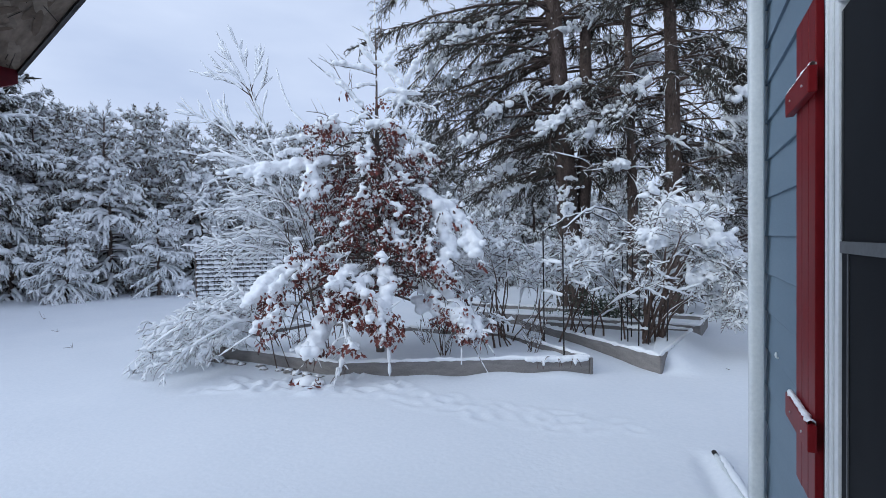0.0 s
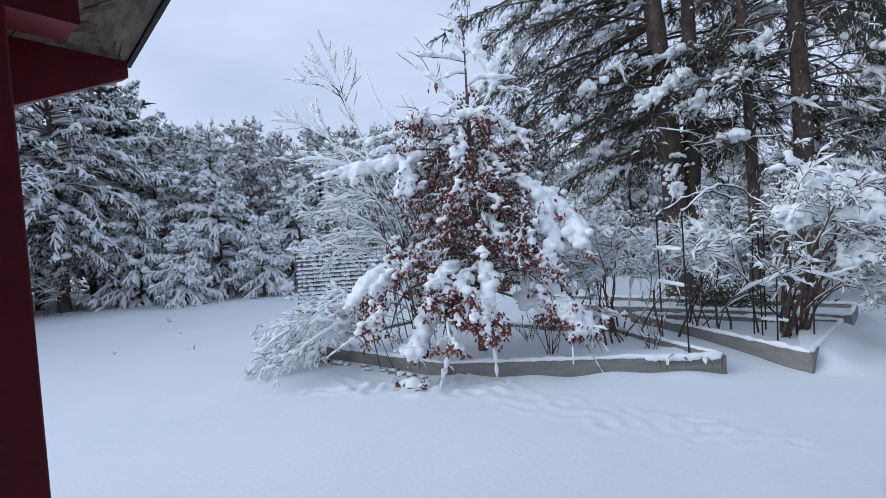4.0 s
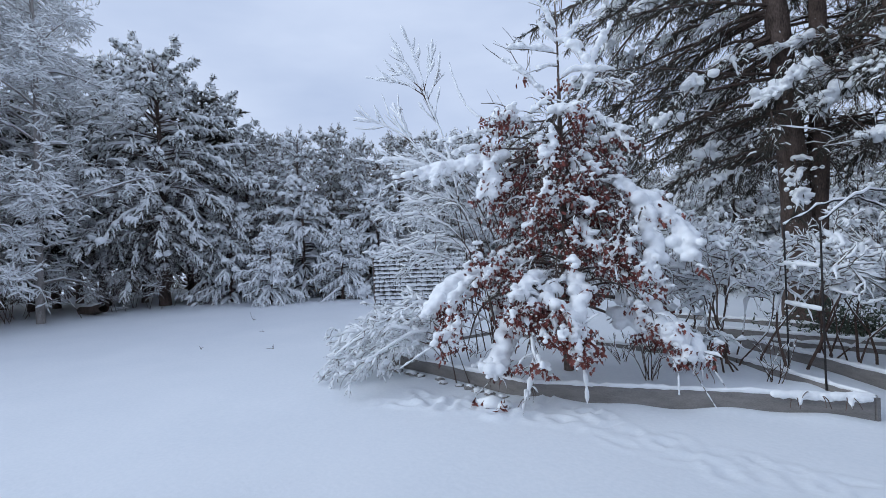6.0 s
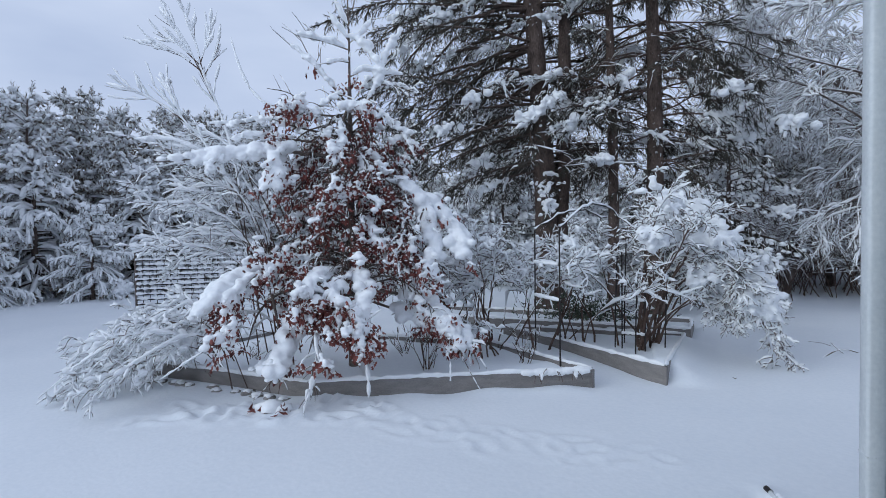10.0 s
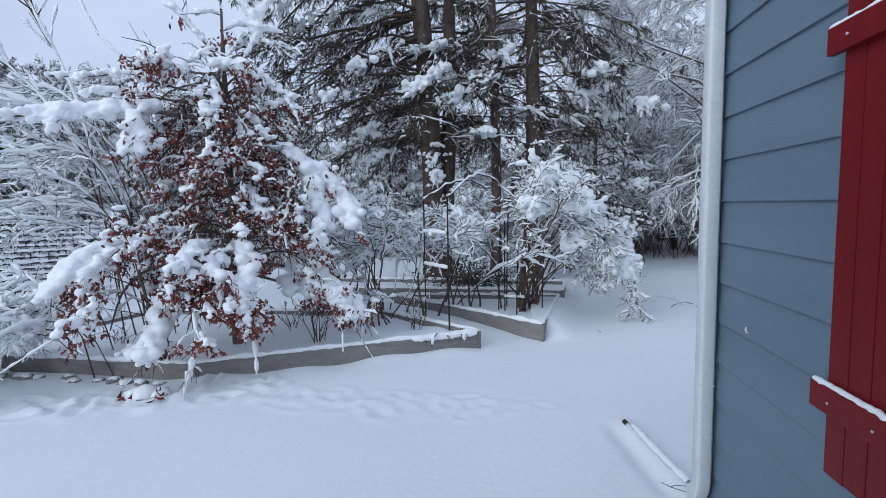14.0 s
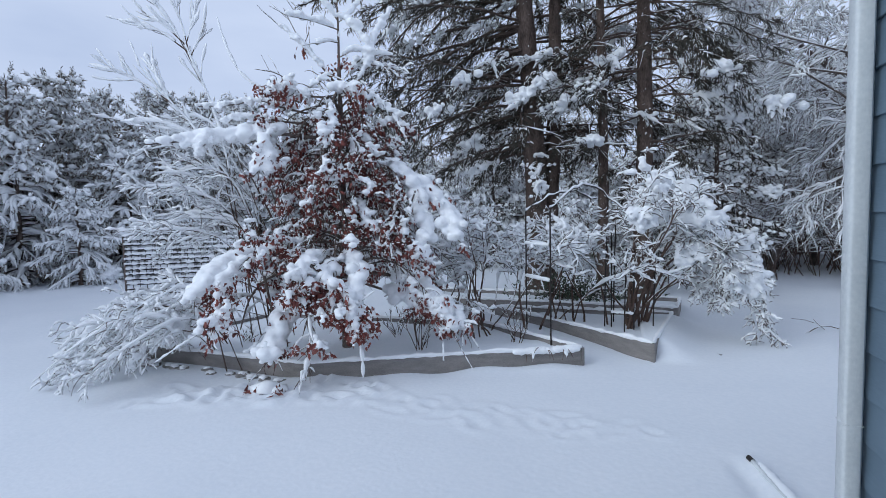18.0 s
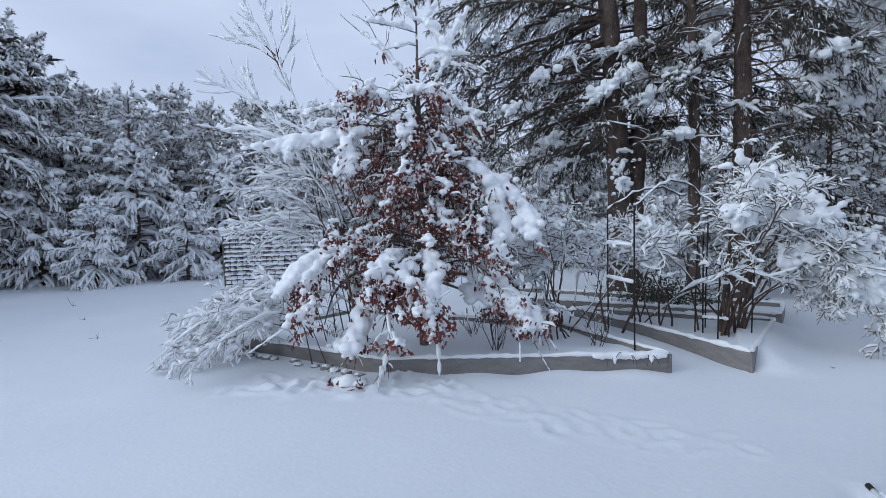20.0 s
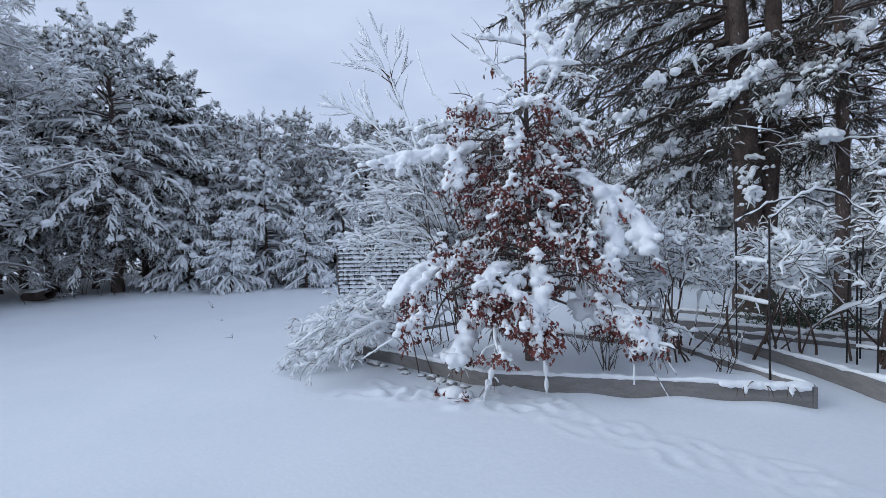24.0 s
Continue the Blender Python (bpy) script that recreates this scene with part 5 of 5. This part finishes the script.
for k in range(78):
    # leafy boughs that fill the crown: wider to the east low down, wider to the west at the top
    a, z = 2.4 * k + rng.uniform(-0.5, 0.5), 0.95 + 1.95 * (k + 0.5) / 78
    c, sn = math.cos(a), math.sin(a)
    ext = np.interp(z, [0.9, 1.3, 2.0, 2.6, 3.15], [1.25, 1.45, 1.05, 0.6, 0.25] if c > 0 else [0.95, 1.1, 1.05, 0.85, 0.5])
    deep = np.interp(z, [0.9, 1.3, 2.0, 2.6, 3.15], [1.0, 0.95, 0.75, 0.55, 0.3])
    r = rng.uniform(0.7, 1.0) / math.hypot(c / ext, sn / deep)
    FILL.append(([(0.0, 0, z), (0.4 * r * c, 0.4 * r * sn, z + 0.14), (0.75 * r * c, 0.75 * r * sn, z + 0.02), (r * c, r * sn, max(0.75, z - 0.25))], 0.013, 0.0))
limb_lines = [smooth_line(oak_at(p)) for p, _, _ in HEAVY + FILL]
for line, (_, r, _) in zip(limb_lines, HEAVY + FILL):
    part("limb", tubes(line[None], np.linspace(r, r * 0.3, 14)[None], 6), BARK_GREY, oak)
TOPS = LEADERS + TOP_SIDES
LP = np.stack([smooth_line(oak_at(p)) for p, _, _ in TOPS])
for line, (_, r, _) in zip(LP, TOPS):
    part("leader", tubes(line[None], np.linspace(r, 0.003, 14)[None], 5), BARK_GREY, oak)
BP = np.stack(limb_lines)
nh = len(HEAVY)
# side twigs that hang and carry the leaves
leafed = np.array([k for k in range(nh) if HEAVY[k][1] > 0.0075])
i = np.concatenate([np.repeat(leafed, [40 if HEAVY[k] in LOWER_FRONT + LOWER_SIDES else 24 for k in leafed]), np.repeat(np.arange(nh, len(BP)), 15)])
t = rng.uniform(0.3, 1.0, len(i))
p, d = along(BP, i, t)
TW = grow(rng, p, fan(rng, d, 25, 85, 0.5), rng.uniform(0.08, 0.26, len(i)), 5, 0.9, 0.2)
e = TW[:, -1]
bare_tip = ((e @ U) < -1.05 + 0.12 * (e[:, 2] - 1.5)) & (e[:, 2] > 1.5) | (i == nh - 1) | (i == nh - 2)
TW, i = TW[~bare_tip], i[~bare_tip]
TR = taper(len(TW), 5, 0.0055, 0.002)
part("twigwork", tubes(TW, TR, 4), TWIG, oak, kind="stuff")
# fine bare twigs about the leaders
j = rng.integers(0, len(LP), 26)
p, d = along(LP, j, rng.uniform(0.35, 1.0, 26))
FT = grow(rng, p, fan(rng, d, 20, 55, 0.2), rng.uniform(0.12, 0.34, 26), 5, -0.1, 0.08)
part("top_twigwork", tubes(FT, taper(26, 5, 0.004, 0.0015), 4), TWIG, oak, kind="stuff")


def oak_leaf():
    """A lobed leaf, folded along its midrib and curled."""
    half = [(0.0, 0.002), (0.03, 0.03), (0.045, 0.014), (0.065, 0.034), (0.08, 0.015), (0.115, 0.0)]
    v = [(x, 0, -0.9 * x * x) for x, _ in half] + [(x, y, -0.9 * x * x - 0.35 * y) for x, y in half] + [(x, -y, -0.9 * x * x - 0.35 * y) for x, y in half]
    f = []
    for k in range(len(half) - 1):
        f += [(k, k + 1, 6 + k + 1, 6 + k), (k + 1, k, 12 + k, 12 + k + 1)]
    return np.array(v), np.array(f)


LV, LF = oak_leaf()
leaf_me = mesh_of("leaf", LV, LF, LEAF, False)


def leaf_turns(rng, n):
    """Turns of leaves that hang more down than out."""
    az, dip = rng.uniform(0, 2 * np.pi, n), rng.normal(1.0, 0.4, n)
    x = np.stack([np.cos(az) * np.cos(dip), np.sin(az) * np.cos(dip), -np.sin(dip)], -1)
    a = unit(np.cross(x, rng.normal(0, 1, (n, 3))))
    return np.stack([x, a, np.cross(x, a)], -1)


def leaf_soup(rng, P, size):
    M = leaf_turns(rng, len(P)) * size[:, None, None]
    v = np.einsum("nij,kj->nki", M, LV) + P[:, None]
    f = LF[None] + (np.arange(len(P)) * len(LV))[:, None, None]
    return v.reshape(-1, 3), f.reshape(-1, 4)


# leaves hang in bunches from the twigs, and most bunches wear a cap of snow
ends = TW[:, -1]
dens = np.array([noise.noise(Vector(c) * 2.3 + Vector((7, 3, 1))) for c in ends])
leafy = (dens + rng.normal(0, 0.12, len(ends)) > -0.1) & (ends[:, 2] > 0.3) & (ends[:, 2] < 3.1) & ((ends @ U) > -1.4) & (rng.random(len(ends)) < np.interp(ends[:, 2], [2.2, 2.9], [1.0, 0.4]))
BC = ends[leafy]
own = np.repeat(np.arange(len(BC)), 12)
p = BC[own] + rng.normal(0, 1, (len(own), 3)) * np.array([[0.04, 0.04, 0.03]]) - np.array([[0, 0, 0.02]])
tuft = oak_at([(-0.36, 0.08, 3.5), (0.02, 0.0, 3.42), (-0.1, 0.1, 3.3), (0.1, 0.1, 3.36)])
p = np.concatenate([p, np.repeat(tuft, 16, 0) + rng.normal(0, 0.035, (64, 3))])
near = np.argsort(-(p @ W))[:220]
rest = np.setdiff1d(np.arange(len(p)), near)
part("leaves", leaf_soup(rng, p[rest], rng.uniform(0.32, 0.62, len(rest))), LEAF, oak, "hanging withered leaves", smooth=False, kind="stuff")
dusted = p[rng.random(len(p)) < 0.42]
part("leaf_snow", lumps_at(rng, dusted + np.array([[0, 0, 0.006]]), rng.uniform(0.006, 0.019, len(dusted)), 0.65), SNOW, oak, "snow dusted on single leaves", kind="stuff")
turns = leaf_turns(rng, len(near))
for a, q in enumerate(near):
    ob = part("leaf", leaf_me, LEAF, oak)
    m = (Matrix(turns[a].tolist()) * (0.45 + 0.3 * ((a * 37) % 100) / 100)).to_4x4()
    m.translation = Vector(p[q])
    ob.matrix_basis = m


# the heavy snow: lumps along the limbs, melted into one skin
def pad(name, C, r, voxel, label, kind="", iterations=2):
    me = mesh_of(name, *lumps_at(rng, C, r, 0.85 if kind == "" else 0.7, kind == ""), SNOW)
    ob = part(name, me, SNOW, oak, label, kind=kind)
    m = ob.modifiers.new("melt", "REMESH")
    m.mode, m.voxel_size, m.use_smooth_shade = "VOXEL", voxel, True
    s = ob.modifiers.new("soften", "SMOOTH")
    s.factor, s.iterations = 0.5, iterations
    return ob


light_c, light_r, thin_snow = [], [], []
for (rows, _, depth), line in zip(HEAVY, limb_lines):
    if depth < 0.036:
        r = 0.55 * depth * (1 + 0.5 * rng.normal(0, 1, 14)).clip(0.15, 1.9) * np.interp(np.arange(14), [0, 3, 11, 13], [0.3, 0.9, 1.0, 0.7])
        thin_snow.append(tubes((line + np.outer(0.5 * r, [0, 0, 1.0]))[None], r[None], 7))
        continue
    length = np.linalg.norm(np.diff(line, axis=0), axis=1).sum()
    m = max(4, int(length / 0.035))
    from_wood = 0.02 if rows[0][0] ** 2 + rows[0][1] ** 2 > 0.1 else 0.3
    t = np.linspace(from_wood, 0.99, m) + rng.normal(0, 0.01, m)
    p, d = along(line[None], np.zeros(m, int), t.clip(0, 0.999))
    wave = np.array([0.55 * noise.noise(Vector(c * 3.1)) + 0.55 * noise.noise(Vector(c * 8.5 + 3)) for c in p])
    r = 1.02 * depth * (0.86 + 0.55 * wave + 0.12 * rng.random(m)).clip(0.35, 1.25) * np.interp(t, [0, 0.3, 0.75, 1.0], [0.5, 0.95, 1.0, 0.6])
    up = np.stack([rng.normal(0, 0.4, m) * r, rng.normal(0, 0.4, m) * r, r * 0.55], -1)
    C, rr = [p + up], [0.8 * r]
    # broad cushions where side sprays meet the limb
    q = max(2, int(length / 0.2))
    cp, _ = along(line[None], np.zeros(q, int), rng.uniform(max(0.2, from_wood), 0.97, q))
    cr = depth * rng.uniform(0.65, 1.3, q)
    big = np.repeat(np.arange(q), 5)
    C.append(cp[big] + rng.normal(0, 1, (len(big), 3)) * cr[big][:, None] * np.array([[0.55, 0.55, 0.3]])), rr.append(cr[big] * rng.uniform(0.4, 0.8, len(big)))
    # lobes that slump over the sides
    b = np.nonzero(rng.random(m) < 0.75)[0]
    off = unit(np.cross(d[b], [[0, 0, 1.0]])) * rng.choice([-1, 1], len(b))[:, None] * r[b][:, None] * rng.uniform(0.4, 1.25, (len(b), 1))
    off[:, 2] -= r[b] * rng.uniform(-0.2, 0.8, len(b))
    C.append(p[b] + off), rr.append(r[b] * rng.uniform(0.35, 0.7, len(b)))
    if depth > 0.06:
        pad("snow_pad", np.concatenate(C), np.concatenate(rr), 0.0115, "heavy rounded pad of snow", "", 12)
    else:
        light_c += C
        light_r += rr
load = np.array([noise.noise(Vector(c) * 4.0 + Vector((1, 9, 4))) for c in BC]) + rng.normal(0, 0.12, len(BC))
capped, load = BC[load > -0.06], load[load > -0.06]
over = np.repeat(capped, 7, 0)
size = np.repeat((0.62 + 1.8 * load.clip(0, 0.5)) * rng.uniform(0.75, 1.2, len(capped)), 7)
out = unit(over * np.array([[1, 1, 0.0]]) + 1e-6)
slide = rng.uniform(-0.04, 0.05, (len(over), 1)) * size[:, None]
light_c.append(over + out * slide + rng.normal(0, 0.016, over.shape) * size[:, None] + np.array([[0, 0, 0.03]]) - np.array([[0, 0, 0.8]]) * slide.clip(0))
light_r.append(0.03 * size * rng.uniform(0.5, 1.2, len(over)))
for (rows, _, depth), line in zip(TOPS, LP):
    m = max(5, int(np.linalg.norm(np.diff(line, axis=0), axis=1).sum() / max(0.012, 0.5 * depth)))
    t = np.linspace(0.08, 0.97, m)
    p, _ = along(line[None], np.zeros(m, int), t)
    r = (1.4 if depth > 0.015 else 1.05) * depth * (1 + 0.7 * np.array([noise.noise(Vector(c * 9.0)) for c in p])) * np.interp(t, [0, 0.25, 0.8, 1], [0.45, 1, 1, 0.5])
    light_c.append(p + np.stack([rng.normal(0, 0.3, m) * r, rng.normal(0, 0.3, m) * r, 0.6 * r], -1)), light_r.append(r)
pad("snow_load", np.concatenate(light_c), np.concatenate(light_r), 0.0115, "snow caps on the leaf bunches and thin limbs", "stuff", 3)
chunks = thin_snow + [snow_on(rng, TW, TR, 0.012, 0.6, 5, 0.4, 0.5, 0.6), snow_on(rng, FT, np.full((26, 5), 0.003), 0.007, 0.3, 4)]
part("twig_snow", joined(chunks), SNOW, oak, "thin snow on the twigs", kind="stuff")

# low stems under the oak
for x, y, nst, hgt, seed in ((-1.75, 5.3, 9, 0.75, 1), (-4.0, 5.0, 5, 0.35, 3), (-3.5, 5.9, 5, 0.6, 4), (-2.3, 5.9, 6, 0.5, 5), (-0.75, 5.85, 6, 0.6, 6)):
    cl = bare(100 + seed, "stem_clump", "bare brown stems standing in the snowy bed", "stems", nst, 22, hgt, [(4, 0.35, 15, 50, 0.0)], 0.0065, 0.007, 0.0, foot=0.05, group="stem clumps", wiggle=0.05)
    set_down(cl, x, y, 0.06)

# ---- trellises of dark rods ----
def rod(a, b, r, name, parent):
    return part(name, tubes(np.array([[a, (np.array(a) + np.array(b)) / 2, b]], float), np.full((1, 3), r), 6), ROD, parent)


def trellis(label, a, b, top, rungs):
    """Two thin rods with short snow-topped rungs between them."""
    ob = thing("trellis", label, "trellis", group="trellises")
    for q in (a, b):
        rod((*q, 0.0), (*q, top), 0.009, "upright", ob)
    for z in rungs:
        rung = rod((*a, z), (*b, z + 0.01), 0.007, "rung", ob)
        line = np.linspace((*a, z + 0.014), (*b, z + 0.024), 9)[None]
        part("rung_snow", tubes(line, 0.024 * (1 + rng.normal(0, 0.25, (1, 9))).clip(0.5, 1.4), 6), SNOW, rung, "snow on a rung")
    return ob


A0, A1 = np.array([-0.31, 5.82]), np.array([-0.66, 6.2])
arch = trellis("dark metal trellis with snowy rungs and arching shrub branches", A0, A1, 1.7, (0.88, 1.29))
trellis("dark stick trellis among shrub stems, snow on its rungs", np.array([0.34, 7.0]), np.array([0.62, 6.9]), 1.4, (0.32, 0.76))
# two arching shrub branches, in the rods' dark material and parented to the trellis
for a, b, rise in ((A0, np.array([0.3, 6.6]), 0.3), (A1, np.array([0.15, 7.0]), 0.25)):
    s = np.linspace(0, 1, 14)
    line = np.stack([a[0] + (b[0] - a[0]) * s, a[1] + (b[1] - a[1]) * s, 1.7 + rise * np.sin(np.pi * s * 0.8) + rng.normal(0, 0.012, 14)], -1)
    arching_branch = part("arching_branch", tubes(line[None], np.full((1, 14), 0.007), 6), ROD, arch)
    line[:, 2] += 0.016
    part("branch_snow", tubes(line[None], 0.009 * (1 + rng.normal(0, 0.7, (1, 14))).clip(0.1, 2.0), 6), SNOW, arching_branch, "snow on the arching branch")

# stakes among the shrubs
for x, y, h in ((0.36, 7.3, 1.5), (0.5, 6.75, 1.2), (0.25, 7.0, 1.35), (0.85, 6.9, 1.1)):
    st = thing("stake", "dark thin garden stake among the shrubs", "stake", x, y, 0, group="stakes")
    part("rod", tubes(np.array([[(0, 0, -0.1), (0.01, 0, h / 2), (0.03, 0.01, h)]]), np.full((1, 3), 0.009), 6), ROD, st)

# evergreen low bush before the trunks
ev = thing("evergreen_bush", "low dark evergreen bush at the foot of the conifers", "bush", -0.3, 9.2, 0.05)
q = np.stack([rng.normal(0, 0.45, 1500), rng.normal(0, 0.22, 1500), np.abs(rng.normal(0.15, 0.22, 1500))], -1)
part("leaves", blades(rng, q, unit(rng.normal(0, 1, q.shape) + np.array([[0, 0, 0.4]])), 0.09, 0.016), LICHEN, ev, kind="stuff")
st = grow(rng, np.stack([rng.normal(0, 0.4, 40), rng.normal(0, 0.15, 40), np.zeros(40)], -1), unit(rng.normal(0, 0.3, (40, 3)) + np.array([[0, 0, 1.0]])), 0.5, 4, 0, 0.1)
part("snow_load", lumps_at(rng, q[::6] + np.array([[0, 0, 0.02]]), 0.028 * rng.uniform(0.3, 1.0, len(q[::6])), 0.6), SNOW, ev, "snow specks on the leaves", kind="stuff")
part("stemwork", tubes(st, taper(40, 4, 0.006, 0.002), 3), TWIG, ev, kind="stuff")

# ---- snow-caught mesh fence ----
fence = thing("mesh_fence", "wire mesh fence panel clotted with rows of snow", "fence", -9.25, 7.35, 0, 33.7)
FL, FH = 2.4, 1.42
for x in (0, FL):
    post = part("post", tubes(np.array([[(x, 0, -0.2), (x, 0, 0.7), (x, 0, FH + 0.05)]]), np.full((1, 3), 0.022), 8), BARK_GREY, fence)
    part("snow_cap", lumps_at(rng, [(x, 0, FH + 0.1)], 0.11, 0.9), SNOW, post)
# dark wires made thicker, to imitate the shade seen through the mesh
for k in range(17):
    x = FL * (k + 1) / 18
    part("wire", tubes(np.array([[(x, 0, 0), (x, 0, FH)]]), np.full((1, 2), 0.009), 4), ROD, fence)
for k in range(14):
    z = 0.08 + (FH - 0.08) * k / 13
    line = np.stack([np.linspace(0, FL, 60), rng.normal(0, 0.006, 60), np.full(60, z)], -1)[None]
    part("wire", tubes(line[:, ::20], np.full((1, 3), 0.016), 4), ROD, fence)
    line[..., 2] += 0.028
    part("wire_snow", tubes(line, (0.027 * (1 + 0.6 * rng.normal(0, 1, (1, 60)))).clip(0.003, 0.045), 5), SNOW, fence, "beads of snow on a wire")

# ---- small things in the snow ----
stump = bare(141, "snowy_bush", "low bush buried in snow beside the fence", "bush", 12, 40, 0.55, [(5, 0.5, 20, 70, 0.3)], 0.012, 0.03, 0.3, foot=0.16, pads=16, pad_r=0.16)
set_down(stump, -13.05, 9.7, 0.0, 0, 1.15)
lg = thing("fallen_log", "dark fallen log with snow on top at the wood's edge", "log", *polar(80.5, 18.0), 0.12, 10)
part("log", tubes(np.array([[(-0.8, 0, 0), (0, 0.05, 0.05), (0.8, 0, 0.16)]]), np.full((1, 3), 0.14), 10), BARK, lg)
part("snow_cap", tubes(np.array([[(-0.8, 0, 0.11), (0, 0.05, 0.16), (0.75, 0, 0.27)]]), np.array([[0.06, 0.09, 0.05]]), 8), SNOW, lg)
for x, y, h in ((-9.5, 4.6, 0.22), (-8.7, 3.1, 0.18), (1.54, 6.38, 0.05), (-11.5, 5.3, 0.3), (-7.6, 3.9, 0.16)):
    tw = thing("twig", "thin dead stalk poking out of the snow", "stalk", x, y, 0, group="stalks")
    X = grow(rng, np.zeros((3, 3)), unit(rng.normal(0, 0.5, (3, 3)) + np.array([[0, 0, 1.0]])), 0.7 * h * rng.uniform(0.5, 1.2, 3), 4, 0.3, 0.2)
    part("stalk", tubes(X, taper(3, 4, 0.004, 0.002), 4), TWIG, tw)
tw = bare(140, "fallen_branch", "bare fallen branch lying across the snow", "branch", 5, 20, 1.0, [(4, 0.4, 20, 60, 0.2)], 0.008, 0.006, 1.4, (-0.9, 0.0), 0.1, rise=40)
set_down(tw, 3.4, 8.3, 0.02)

# clods of snow slid over the bed's front board, with bent stems under them
for f, drop, seed in ((0.86, 0.1, 1), (0.935, 0.07, 2), (0.79, 0.05, 3)):
    x, y = -2.6 + 2.655 * f, 4.22 + 1.38 * f
    clod = thing("bent_stem", "snow-clotted dead stem bent over the bed's board", "stem", x, y, 0.19, group="bent stems")
    r2 = np.random.default_rng(150 + seed)
    X = grow(r2, np.zeros((3, 3)) + r2.normal(0, 0.03, (3, 3)) * np.array([[1, 1, 0]]), unit(np.array([[0.46, -0.75, 0.5]]) + r2.normal(0, 0.35, (3, 3))), 0.15, 6, 2.2, 0.12)
    part("stem", tubes(X, taper(3, 6, 0.005, 0.0025), 5), TWIG, clod)
    t = np.linspace(0, 0.9, 9)
    drip, _ = along(X, np.zeros(9, int), t)
    edge = np.linspace(-0.13, 0.13, 9)
    C = np.concatenate([drip, np.stack([edge * 0.887 + 0.012, edge * 0.46 - 0.02, 0.012 - 0.012 * r2.random(9)], -1)])
    R = np.concatenate([0.034 * (1.15 - t) * r2.uniform(0.8, 1.2, 9), 0.042 * r2.uniform(0.8, 1.25, 9)])
    melted("snow_clod", C - np.array([[0, 0, drop * 0.2]]), R, clod, 0.012, "clod of snow")
